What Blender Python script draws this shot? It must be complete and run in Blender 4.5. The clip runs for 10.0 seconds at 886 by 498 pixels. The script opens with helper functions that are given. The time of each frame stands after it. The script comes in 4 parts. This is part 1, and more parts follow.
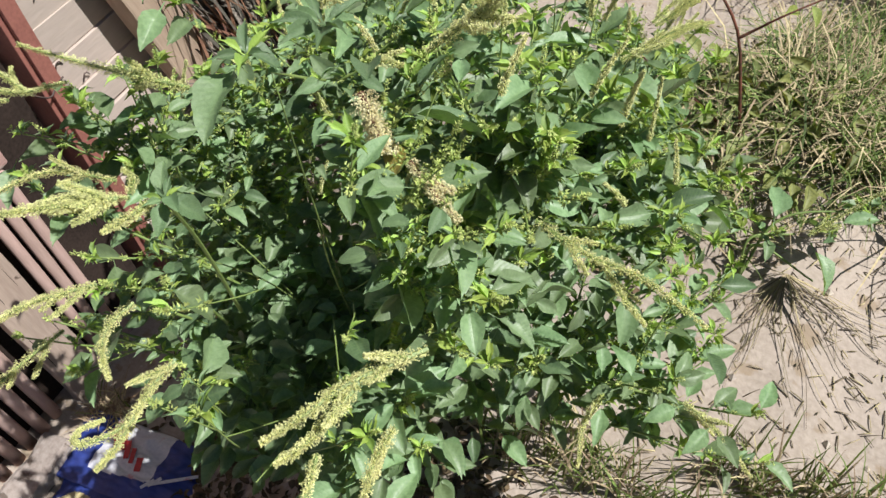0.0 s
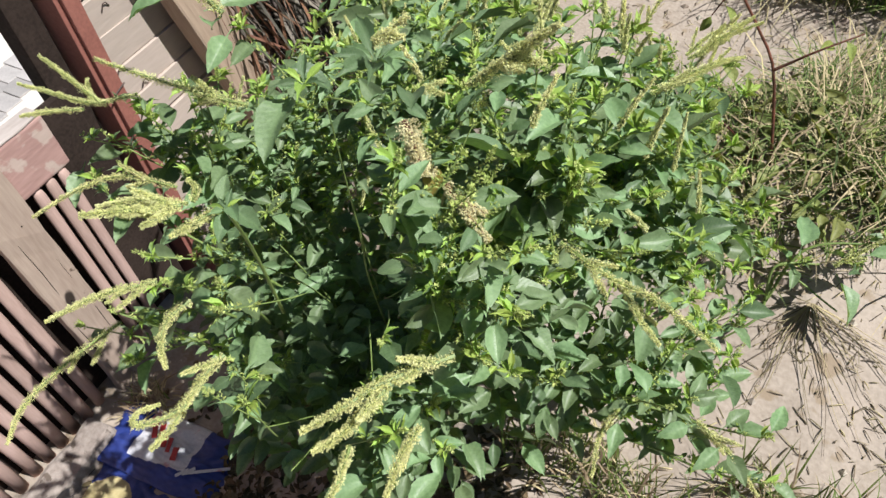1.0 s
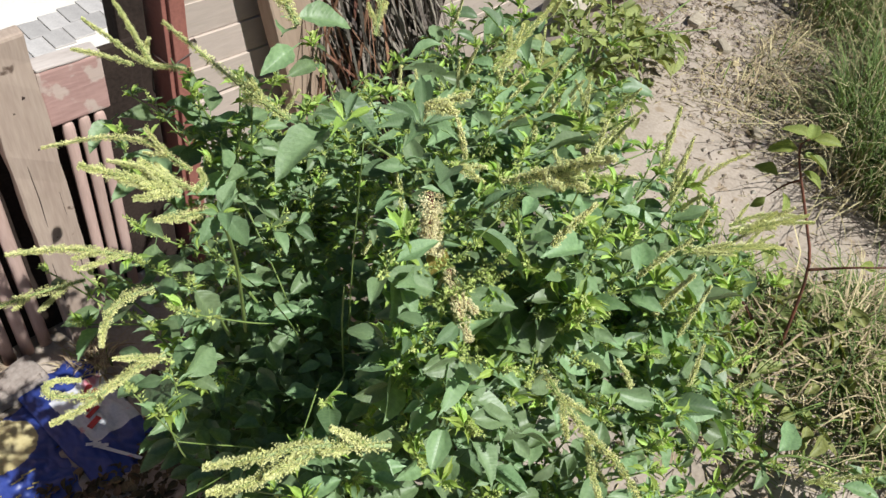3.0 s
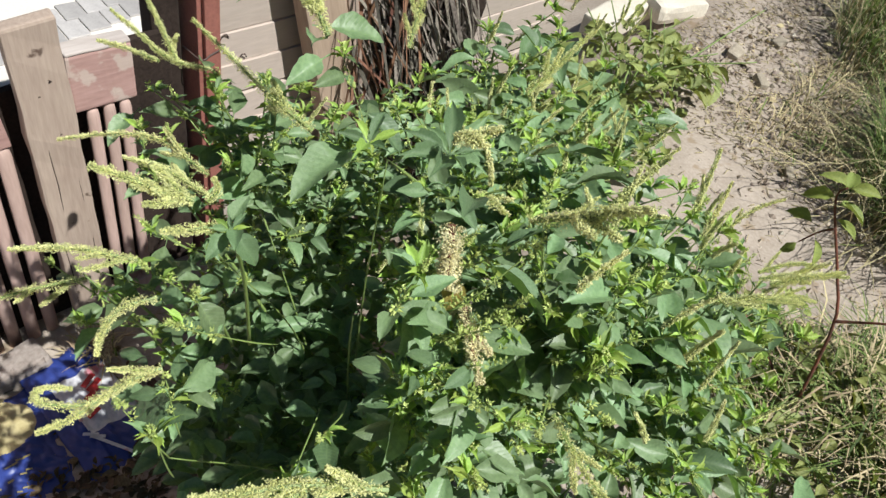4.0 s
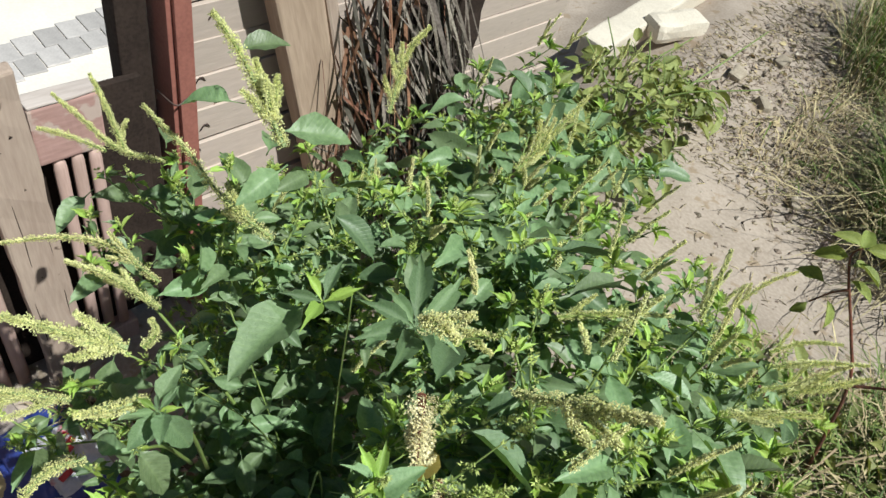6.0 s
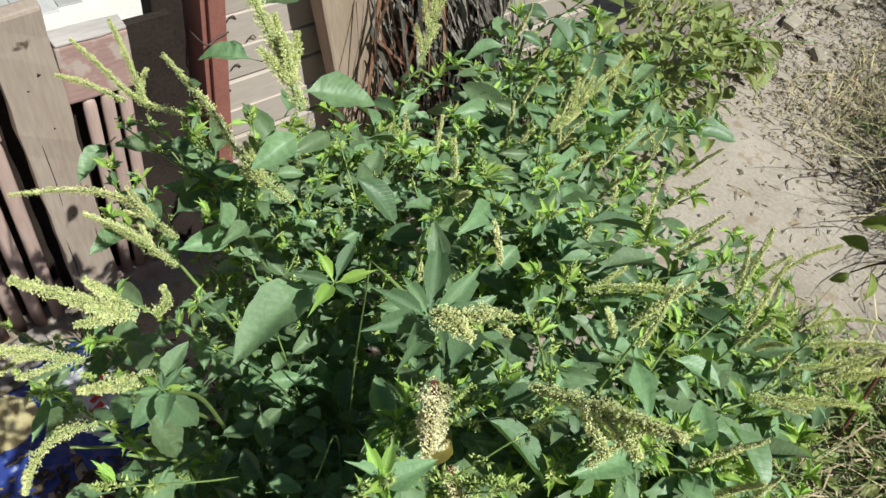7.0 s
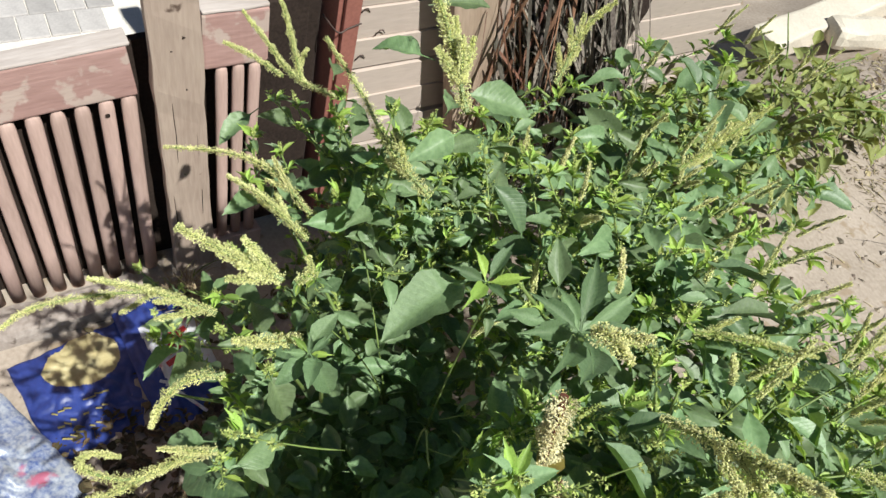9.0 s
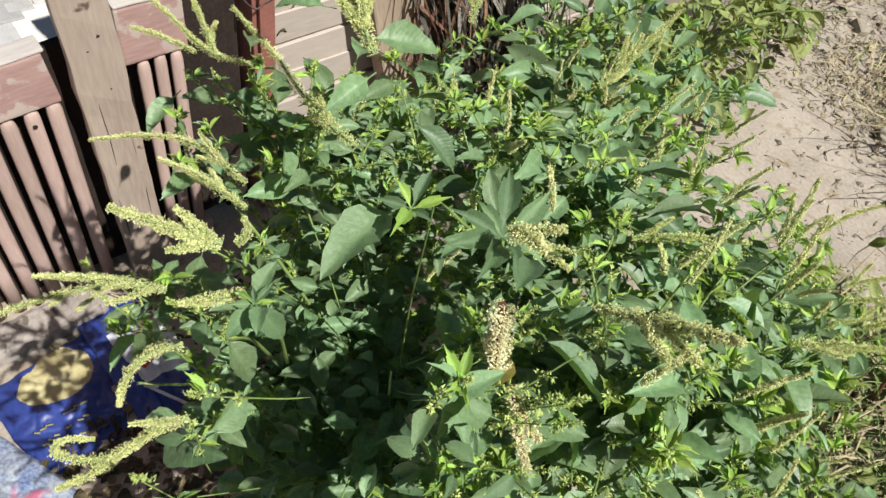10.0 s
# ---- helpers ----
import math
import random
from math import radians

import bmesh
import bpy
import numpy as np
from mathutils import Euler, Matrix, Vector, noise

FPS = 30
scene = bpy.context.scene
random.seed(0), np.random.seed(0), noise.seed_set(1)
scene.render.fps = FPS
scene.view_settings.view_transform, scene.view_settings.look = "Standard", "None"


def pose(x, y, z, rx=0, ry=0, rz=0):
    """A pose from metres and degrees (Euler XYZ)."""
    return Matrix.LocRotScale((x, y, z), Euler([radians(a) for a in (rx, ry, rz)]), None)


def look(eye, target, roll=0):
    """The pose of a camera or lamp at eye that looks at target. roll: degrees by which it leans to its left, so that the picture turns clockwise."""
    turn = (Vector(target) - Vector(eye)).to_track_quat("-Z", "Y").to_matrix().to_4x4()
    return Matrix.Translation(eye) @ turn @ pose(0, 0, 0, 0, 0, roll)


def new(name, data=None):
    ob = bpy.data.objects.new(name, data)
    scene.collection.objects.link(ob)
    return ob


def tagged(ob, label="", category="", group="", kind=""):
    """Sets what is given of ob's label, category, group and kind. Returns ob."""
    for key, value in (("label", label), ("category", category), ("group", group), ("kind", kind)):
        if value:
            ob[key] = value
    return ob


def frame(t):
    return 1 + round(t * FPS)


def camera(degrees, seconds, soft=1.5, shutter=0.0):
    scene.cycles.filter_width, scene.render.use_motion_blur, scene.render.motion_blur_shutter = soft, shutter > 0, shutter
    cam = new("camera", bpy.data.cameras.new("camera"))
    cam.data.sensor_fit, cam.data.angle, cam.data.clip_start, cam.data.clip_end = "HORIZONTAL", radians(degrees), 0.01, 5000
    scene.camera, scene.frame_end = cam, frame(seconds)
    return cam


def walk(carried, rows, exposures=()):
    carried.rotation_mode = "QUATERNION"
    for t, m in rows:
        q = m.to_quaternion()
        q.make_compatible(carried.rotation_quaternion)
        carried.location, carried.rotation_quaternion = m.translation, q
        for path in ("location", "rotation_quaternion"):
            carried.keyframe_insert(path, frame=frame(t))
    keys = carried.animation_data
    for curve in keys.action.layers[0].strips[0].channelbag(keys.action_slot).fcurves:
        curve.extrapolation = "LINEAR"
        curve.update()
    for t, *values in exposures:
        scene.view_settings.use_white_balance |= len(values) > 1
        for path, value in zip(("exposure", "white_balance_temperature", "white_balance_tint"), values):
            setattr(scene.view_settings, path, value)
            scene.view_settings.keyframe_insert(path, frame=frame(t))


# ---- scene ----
cam = camera(60.8, 10.0)
PATH = [
    (0, (0.061, 0.451, 1.825), (-0.554, 1.526, 0.255), -7.0),
    (0.5, (0.073, 0.423, 1.861), (-0.577, 1.478, 0.291), -8.2),
    (1, (0.082, 0.422, 1.878), (-0.621, 1.478, 0.331), -7.3),
    (1.5, (0.073, 0.429, 1.886), (-0.659, 1.483, 0.351), -6.6),
    (2, (0.069, 0.427, 1.884), (-0.667, 1.5, 0.365), -0.8),
    (2.5, (0.074, 0.441, 1.873), (-0.681, 1.597, 0.427), 7.9),
    (4, (0.038, 0.49, 1.851), (-0.796, 1.617, 0.425), 16.0),
    (4.5, (0.015, 0.507, 1.85), (-0.827, 1.64, 0.433), 15.7),
    (5, (-0.018, 0.542, 1.847), (-0.873, 1.665, 0.43), 15.5),
    (5.5, (-0.05, 0.583, 1.873), (-0.897, 1.734, 0.474), 15.2),
    (7, (-0.094, 0.648, 1.871), (-0.875, 1.643, 0.322), 16.5),
    (7.5, (-0.112, 0.663, 1.871), (-0.895, 1.597, 0.285), 15.8),
    (8, (-0.104, 0.647, 1.852), (-0.889, 1.558, 0.254), 19.9),
    (8.5, (-0.132, 0.603, 1.856), (-0.975, 1.461, 0.258), 22.2),
    (9, (-0.12, 0.585, 1.868), (-1.011, 1.459, 0.306), 20.6),
    (9.5, (-0.095, 0.586, 1.877), (-0.94, 1.504, 0.314), 18.2),
    (10, (-0.073, 0.589, 1.875), (-0.855, 1.506, 0.28), 15.5),
]
walk(cam, [(t, look(eye, target, roll)) for t, eye, target, roll in PATH], ((0, 0.33, 6080, 11), (4, 0.29, 6030, 7), (5, 0.31, 6030, 7), (5.5, 0.25, 6030, 6), (7, 0.17, 5880, 1), (8, 0.27, 5930, 1), (9, 0.31, 6130, 6), (10, 0.31, 6130, 6)))

# ---- world, sun ----
SUN = Vector((0.67, 0.14, 1.0)).normalized()
world = bpy.data.worlds.new("sky")
scene.world = world
world.use_nodes = True
wn = world.node_tree.nodes
sky = wn.new("ShaderNodeTexSky")
sky.sky_type, sky.sun_disc = "NISHITA", False
sky.sun_elevation = math.asin(SUN.z)
sky.sun_rotation = math.atan2(SUN.x, SUN.y)
world.node_tree.links.new(sky.outputs[0], wn["Background"].inputs[0])
wn["Background"].inputs[1].default_value = 0.030
lamp = bpy.data.lights.new("sun", "SUN")
lamp.energy, lamp.angle, lamp.color = 5.0, radians(0.5), (1.0, 0.95, 0.86)
sun = new("sun", lamp)
sun.matrix_world = look(SUN * 30, (0, 0, 0))

# ---- materials ----
def material(name, base, dark, rough=0.6, scale=30.0, fine=180.0, bump=0.3, spec=0.4, stretch=(1, 1, 1), island=0.0, translucent=None, veins=False, metal=0.0, stain=None):
    m = bpy.data.materials.new(name)
    m.use_nodes = True
    n, l = m.node_tree.nodes, m.node_tree.links
    shader = n["Principled BSDF"]
    shader.inputs["Roughness"].default_value = rough
    shader.inputs["Specular IOR Level"].default_value = spec
    shader.inputs["Metallic"].default_value = metal
    where = n.new("ShaderNodeTexCoord")
    fit_to = n.new("ShaderNodeMapping")
    fit_to.inputs["Scale"].default_value = stretch
    l.new(where.outputs["Object"], fit_to.inputs[0])
    big, small = n.new("ShaderNodeTexNoise"), n.new("ShaderNodeTexNoise")
    for tex, s in ((big, scale), (small, fine)):
        tex.inputs["Scale"].default_value, tex.inputs["Detail"].default_value = s, 5
        l.new(fit_to.outputs[0], tex.inputs["Vector"])
    blend = n.new("ShaderNodeMix")
    blend.data_type = "RGBA"
    blend.inputs[6].default_value, blend.inputs[7].default_value = (*dark, 1), (*base, 1)
    add = n.new("ShaderNodeMath")
    add.operation, add.inputs[1].default_value = "MULTIPLY_ADD", 0.5
    l.new(small.outputs[0], add.inputs[0])
    half = n.new("ShaderNodeMath")
    half.operation, half.inputs[1].default_value = "MULTIPLY", 0.5
    l.new(big.outputs[0], half.inputs[0])
    l.new(half.outputs[0], add.inputs[2])
    spread = n.new("ShaderNodeMapRange")
    spread.inputs[1].default_value, spread.inputs[2].default_value = 0.36, 0.62
    l.new(add.outputs[0], spread.inputs[0])
    l.new(spread.outputs[0], blend.inputs[0])
    colour = blend.outputs[2]
    if stain:
        spots = n.new("ShaderNodeTexNoise")
        spots.inputs["Scale"].default_value, spots.inputs["Detail"].default_value = stain[1], 6
        l.new(where.outputs["Object"], spots.inputs["Vector"])
        cut = n.new("ShaderNodeMapRange")
        cut.inputs[1].default_value, cut.inputs[2].default_value = stain[2], stain[2] + 0.05
        l.new(spots.outputs[0], cut.inputs[0])
        over = n.new("ShaderNodeMix")
        over.data_type = "RGBA"
        over.inputs[7].default_value = (*stain[0], 1)
        l.new(cut.outputs[0], over.inputs[0])
        l.new(colour, over.inputs[6])
        colour = over.outputs[2]
    if island:
        a, b = n.new("ShaderNodeNewGeometry"), n.new("ShaderNodeObjectInfo")
        both = n.new("ShaderNodeMath")
        both.operation = "ADD"
        l.new(a.outputs["Random Per Island"], both.inputs[0])
        l.new(b.outputs["Random"], both.inputs[1])
        part_of = n.new("ShaderNodeMath")
        part_of.operation = "FRACT"
        l.new(both.outputs[0], part_of.inputs[0])
        level = n.new("ShaderNodeMapRange")
        level.inputs[3].default_value, level.inputs[4].default_value = 1 - island, 1 + island
        l.new(part_of.outputs[0], level.inputs[0])
        turn = n.new("ShaderNodeHueSaturation")
        l.new(level.outputs[0], turn.inputs["Value"])
        hue = n.new("ShaderNodeMapRange")
        hue.inputs[3].default_value, hue.inputs[4].default_value = 0.5 - 0.06 * island, 0.5 + 0.04 * island
        l.new(both.outputs[0], hue.inputs[0])
        l.new(hue.outputs[0], turn.inputs["Hue"])
        l.new(colour, turn.inputs["Color"])
        colour = turn.outputs[0]
    height = add.outputs[0]
    if veins:
        uv = n.new("ShaderNodeSeparateXYZ")
        l.new(where.outputs["UV"], uv.inputs[0])

        def calc(kind, x, y):
            node = n.new("ShaderNodeMath")
            node.operation = kind
            for k, value in enumerate((x, y)):
                if isinstance(value, (int, float)):
                    node.inputs[k].default_value = value
                elif value is not None:
                    l.new(value, node.inputs[k])
            return node.outputs[0]
        off = calc("ABSOLUTE", calc("SUBTRACT", uv.outputs[0], 0.5), None)
        wave = calc("SINE", calc("MULTIPLY", calc("SUBTRACT", uv.outputs[1], calc("MULTIPLY", off, 0.5)), 52.0), None)
        rib = calc("MAXIMUM", calc("SUBTRACT", calc("ABSOLUTE", wave, None), 0.86), calc("MULTIPLY", calc("SUBTRACT", 0.035, off), 5.0))
        rib = calc("MAXIMUM", rib, 0.0)
        pale = n.new("ShaderNodeMix")
        pale.data_type = "RGBA"
        pale.inputs[7].default_value = (0.30, 0.40, 0.16, 1)
        l.new(calc("MULTIPLY", rib, 0.8), pale.inputs[0])
        l.new(colour, pale.inputs[6])
        colour = pale.outputs[2]
        height = calc("SUBTRACT", calc("MULTIPLY", add.outputs[0], 0.6), calc("MULTIPLY", rib, 0.7))
    relief = n.new("ShaderNodeBump")
    relief.inputs["Strength"].default_value, relief.inputs["Distance"].default_value = bump, 0.004
    l.new(height, relief.inputs["Height"])
    l.new(relief.outputs[0], shader.inputs["Normal"])
    l.new(colour, shader.inputs["Base Color"])
    if translucent:
        glow = n.new("ShaderNodeBsdfTranslucent")
        tint = n.new("ShaderNodeMix")
        tint.data_type, tint.blend_type = "RGBA", "MULTIPLY"
        tint.inputs[0].default_value = 1.0
        tint.inputs[7].default_value = (*translucent, 1)
        l.new(colour, tint.inputs[6])
        l.new(tint.outputs[2], glow.inputs[0])
        mixed = n.new("ShaderNodeMixShader")
        mixed.inputs[0].default_value = 0.2
        l.new(shader.outputs[0], mixed.inputs[1])
        l.new(glow.outputs[0], mixed.inputs[2])
        l.new(mixed.outputs[0], n["Material Output"].inputs[0])
    return m


LEAF = material("amaranth_leaf", (0.215, 0.305, 0.158), (0.135, 0.208, 0.095), 0.44, 25, 200, 0.3, 0.5, island=0.4, translucent=(1.25, 1.5, 0.35), veins=True)
YOUNG = material("young_leaf", (0.37, 0.49, 0.11), (0.24, 0.35, 0.065), 0.5, 25, 200, 0.15, 0.4, island=0.4, translucent=(1.5, 1.6, 0.6), veins=True)
YELLOW = material("yellowed_leaf", (0.44, 0.37, 0.10), (0.36, 0.26, 0.06), 0.5, 40, 200, 0.4, 0.4, translucent=(1.3, 1.2, 0.6), veins=True)
SAPLEAF = material("sapling_leaf", (0.32, 0.36, 0.09), (0.19, 0.24, 0.06), 0.5, 25, 200, 0.4, 0.4, island=0.25, translucent=(1.5, 1.5, 0.6), veins=True)
DEADLEAF = material("dead_leaf", (0.16, 0.105, 0.065), (0.07, 0.045, 0.03), 0.85, 30, 200, 0.4, 0.2, island=0.6, veins=True)
BROAD = material("broad_weed_leaf", (0.25, 0.34, 0.12), (0.17, 0.25, 0.075), 0.5, 25, 200, 0.5, 0.4, island=0.3, translucent=(1.6, 1.7, 0.7), veins=True)
OLIVE = material("olive_weed_leaf", (0.30, 0.33, 0.11), (0.19, 0.21, 0.06), 0.55, 25, 200, 0.4, 0.35, island=0.4, translucent=(1.3, 1.3, 0.5), veins=True)
STEM = material("green_stem", (0.23, 0.31, 0.09), (0.15, 0.22, 0.06), 0.5, 30, 200, 0.3, 0.4, stretch=(1, 1, 0.3))
BUD = material("green_flower_bud", (0.62, 0.67, 0.25), (0.40, 0.49, 0.13), 0.7, 60, 300, 0.2, 0.3, island=0.35, translucent=(1.2, 1.2, 0.6))
SEED = material("flower_spike", (0.84, 0.81, 0.44), (0.63, 0.64, 0.27), 0.7, 60, 300, 0.2, 0.3, island=0.28, translucent=(1.2, 1.2, 0.8))
DEAD = material("withered_spike", (0.88, 0.80, 0.50), (0.66, 0.57, 0.32), 0.8, 60, 300, 0.2, 0.2, island=0.35)
TWIG = material("red_twig", (0.21, 0.075, 0.045), (0.075, 0.04, 0.028), 0.6, 20, 150, 0.4, 0.3)
STRAW = material("dry_straw", (0.50, 0.41, 0.25), (0.32, 0.25, 0.15), 0.8, 30, 200, 0.2, 0.2, island=0.45)
GRASS = material("grass_blade", (0.19, 0.25, 0.07), (0.09, 0.13, 0.032), 0.6, 30, 200, 0.2, 0.3, island=0.4, translucent=(1.4, 1.4, 0.6))
SAND = material("sandy_soil", (0.455, 0.385, 0.325), (0.33, 0.275, 0.225), 0.95, 6, 90, 0.9, 0.1, stain=((0.33, 0.26, 0.19), 14, 0.60))
LITTER = material("dark_litter", (0.30, 0.235, 0.175), (0.14, 0.105, 0.08), 0.9, 40, 200, 0.3, 0.1, island=0.5)
PEBBLE = material("pebble", (0.62, 0.56, 0.48), (0.45, 0.39, 0.32), 0.85, 40, 200, 0.4, 0.2, island=0.3)
PINK = material("faded_pink_wood", (0.56, 0.40, 0.355), (0.44, 0.305, 0.265), 0.8, 8, 120, 0.5, 0.25, stretch=(1, 1, 0.15), island=0.12, stain=((0.20, 0.14, 0.11), 26, 0.68))
RAILPINK = material("faded_red_rail", (0.47, 0.30, 0.27), (0.36, 0.22, 0.195), 0.75, 6, 120, 0.5, 0.25, stretch=(1, 0.15, 1), stain=((0.52, 0.41, 0.36), 16, 0.56))
CAP = material("bleached_wood", (0.56, 0.50, 0.47), (0.42, 0.36, 0.33), 0.85, 9, 130, 0.5, 0.2, stretch=(1, 0.15, 1))
PLANK = material("weathered_plank", (0.46, 0.365, 0.3), (0.36, 0.275, 0.225), 0.85, 9, 130, 0.7, 0.2, stretch=(1, 1, 0.12), stain=((0.13, 0.09, 0.07), 20, 0.67))
SIDING = material("beige_siding", (0.55, 0.46, 0.405), (0.47, 0.39, 0.34), 0.8, 6, 130, 0.4, 0.25, stretch=(1, 0.15, 1), island=0.08, stain=((0.3, 0.23, 0.19), 18, 0.66))
BROWN = material("brown_post_wood", (0.46, 0.35, 0.265), (0.34, 0.25, 0.185), 0.8, 8, 120, 0.6, 0.2, stretch=(1, 1, 0.12))
RED = material("red_oxide_steel", (0.34, 0.14, 0.11), (0.25, 0.10, 0.08), 0.6, 8, 120, 0.3, 0.35, stain=((0.16, 0.07, 0.05), 20, 0.68))
# old timber and cracks, also near-black colour for shade in gaps
DARK = material("dark_wood_and_gap_shade", (0.05, 0.036, 0.03), (0.027, 0.02, 0.017), 0.9, 10, 120, 0.5, 0.1)
CONCRETE = material("pale_concrete", (0.78, 0.73, 0.67), (0.68, 0.63, 0.57), 0.9, 5, 100, 0.3, 0.2)
PAVER = material("grey_paver", (0.50, 0.47, 0.46), (0.40, 0.375, 0.37), 0.85, 12, 120, 0.4, 0.2, island=0.2)
PALM = material("dry_palm_strand", (0.22, 0.19, 0.165), (0.07, 0.055, 0.045), 0.8, 12, 150, 0.4, 0.2, island=0.75)
RUST = material("rusty_bark", (0.24, 0.125, 0.08), (0.13, 0.065, 0.045), 0.85, 14, 150, 0.5, 0.2, island=0.3)
FOIL = material("blue_foil", (0.035, 0.06, 0.27), (0.02, 0.036, 0.18), 0.42, 10, 60, 0.2, 0.5)
CREAM = material("printed_cream", (0.56, 0.49, 0.27), (0.43, 0.36, 0.17), 0.4, 20, 90, 0.4, 0.5)
GOLD = material("gold_print", (0.36, 0.31, 0.12), (0.28, 0.24, 0.09), 0.4, 20, 90, 0.1, 0.5)
REDINK = material("red_print", (0.50, 0.03, 0.035), (0.38, 0.02, 0.025), 0.4, 20, 90, 0.1, 0.5)
WHITEFILM = material("white_film", (0.72, 0.72, 0.74), (0.55, 0.56, 0.62), 0.3, 12, 120, 0.5, 0.5, stain=((0.60, 0.22, 0.27), 9, 0.60))
WIRE = material("rusty_wire", (0.10, 0.07, 0.06), (0.06, 0.04, 0.035), 0.6, 20, 100, 0.2, 0.4)
STONE = material("pale_block", (0.70, 0.64, 0.54), (0.58, 0.52, 0.43), 0.9, 8, 110, 0.6, 0.2)

BAGFILM = material("mottled_film", (0.42, 0.45, 0.50), (0.07, 0.11, 0.28), 0.35, 22, 120, 0.6, 0.5, stain=((0.45, 0.14, 0.22), 9, 0.63))
EDGING = material("dirty_grey_stone", (0.42, 0.37, 0.335), (0.27, 0.225, 0.20), 0.9, 7, 80, 0.8, 0.15, stain=((0.15, 0.12, 0.10), 22, 0.58))
CLOD = material("soil_clod", (0.40, 0.335, 0.275), (0.26, 0.21, 0.17), 0.95, 20, 120, 0.6, 0.1, island=0.45)

R = random.Random(7)


# ---- building helpers ----
class Geo:
    """Faces gathered for one mesh."""

    def __init__(self):
        self.v, self.f, self.uv, self.mat = [], [], [], []

    def add(self, verts, faces, uvs=None, mat=0):
        k = len(self.v)
        self.v += [tuple(p) for p in verts]
        self.uv += uvs or [(0.5, 0.5)] * len(verts)
        self.f += [tuple(i + k for i in f) for f in faces]
        self.mat += [mat] * len(faces)

    def many(self, places, verts, faces, uvs, mat=0):
        """The same small shape at many places."""
        flat = np.c_[np.array([tuple(v) for v in verts]), np.ones(len(verts))]
        moved = np.einsum("kij,nj->kni", np.array([[tuple(row) for row in m] for m in places])[:, :3], flat)
        k, n = len(self.v), len(verts)
        self.v += [tuple(p) for p in moved.reshape(-1, 3).tolist()]
        self.uv += list(uvs) * len(places)
        for j in range(len(places)):
            self.f += [tuple(i + k + j * n for i in f) for f in faces]
        self.mat += [mat] * (len(faces) * len(places))

    def tube(self, points, radii, sides=6, mat=0):
        points = [Vector(p) for p in points]
        ring = []
        for i, p in enumerate(points):
            way = (points[min(i + 1, len(points) - 1)] - points[max(i - 1, 0)]).normalized()
            a = way.cross(Vector((0.31, 0.17, 0.93))).normalized()
            b = way.cross(a)
            for k in range(sides):
                c = 2 * math.pi * k / sides
                ring.append(p + (a * math.cos(c) + b * math.sin(c)) * radii[i])
        faces = [(i * sides + k, i * sides + (k + 1) % sides, (i + 1) * sides + (k + 1) % sides, (i + 1) * sides + k) for i in range(len(points) - 1) for k in range(sides)]
        faces += [tuple(range(sides))[::-1], tuple(range((len(points) - 1) * sides, len(points) * sides))]
        self.add(ring, faces, mat=mat)

    def mesh(self, name, mats, smooth=True):
        me = bpy.data.meshes.new(name)
        me.from_pydata(self.v, [], self.f)
        layer = me.uv_layers.new(name="UVMap")
        loops = np.empty(len(me.loops), dtype=np.int32)
        me.loops.foreach_get("vertex_index", loops)
        layer.data.foreach_set("uv", np.array(self.uv, dtype=np.float32)[loops].ravel())
        for m in mats:
            me.materials.append(m)
        me.polygons.foreach_set("material_index", self.mat)
        me.polygons.foreach_set("use_smooth", [smooth] * len(me.polygons))
        me.update()
        return me


def part(name, me, parent=None, label=""):
    ob = new(name, me)
    ob.parent = parent
    if label:
        ob["label"] = label
    return ob


def thing(name, label, category, place=(0, 0, 0), group="", kind=""):
    ob = new(name)
    ob.location = place
    ob.empty_display_size = 0.05
    bpy.context.view_layer.update()
    return tagged(ob, label, category, group, kind)


def board_mesh(name, size, mat, bevel=0.004, wear=0.002, cuts=6, seed=0):
    """A plank round its own middle with softened, slightly uneven edges."""
    bm = bmesh.new()
    bmesh.ops.create_cube(bm, size=1)
    bmesh.ops.scale(bm, vec=size, verts=bm.verts)
    long = max(range(3), key=lambda k: size[k])
    edges = [e for e in bm.edges if abs((e.verts[0].co - e.verts[1].co)[long]) > 0.5 * size[long]]
    bmesh.ops.subdivide_edges(bm, edges=edges, cuts=cuts)
    if bevel:
        bmesh.ops.bevel(bm, geom=[e for e in bm.edges if e.calc_face_angle(0) > 0.8], offset=bevel, segments=2, affect="EDGES", profile=0.6)
    for v in bm.verts:
        v.co += noise.noise_vector(v.co * 14 + Vector((seed, seed * 2.3, 1))) * wear
    me = bpy.data.meshes.new(name)
    bm.to_mesh(me)
    bm.free()
    me.materials.append(mat)
    return me


def put(ob, m):
    ob.matrix_basis = m
    return ob


def bezier(points, n):
    """n points along a smooth curve through the given ones."""
    p = [Vector(q) for q in points]
    p = [2 * p[0] - p[1], *p, 2 * p[-1] - p[-2]]
    out = []
    for i in range(n):
        t = i / (n - 1) * (len(p) - 3)
        k = min(int(t), len(p) - 4)
        t -= k
        a, b, c, d = p[k : k + 4]
        out.append(0.5 * (2 * b + (c - a) * t + (2 * a - 5 * b + 4 * c - d) * t * t + (3 * b - a - 3 * c + d) * t ** 3))
    return out


def step(a, b, x):
    x = min(max((x - a) / (b - a), 0), 1)
    return x * x * (3 - 2 * x)


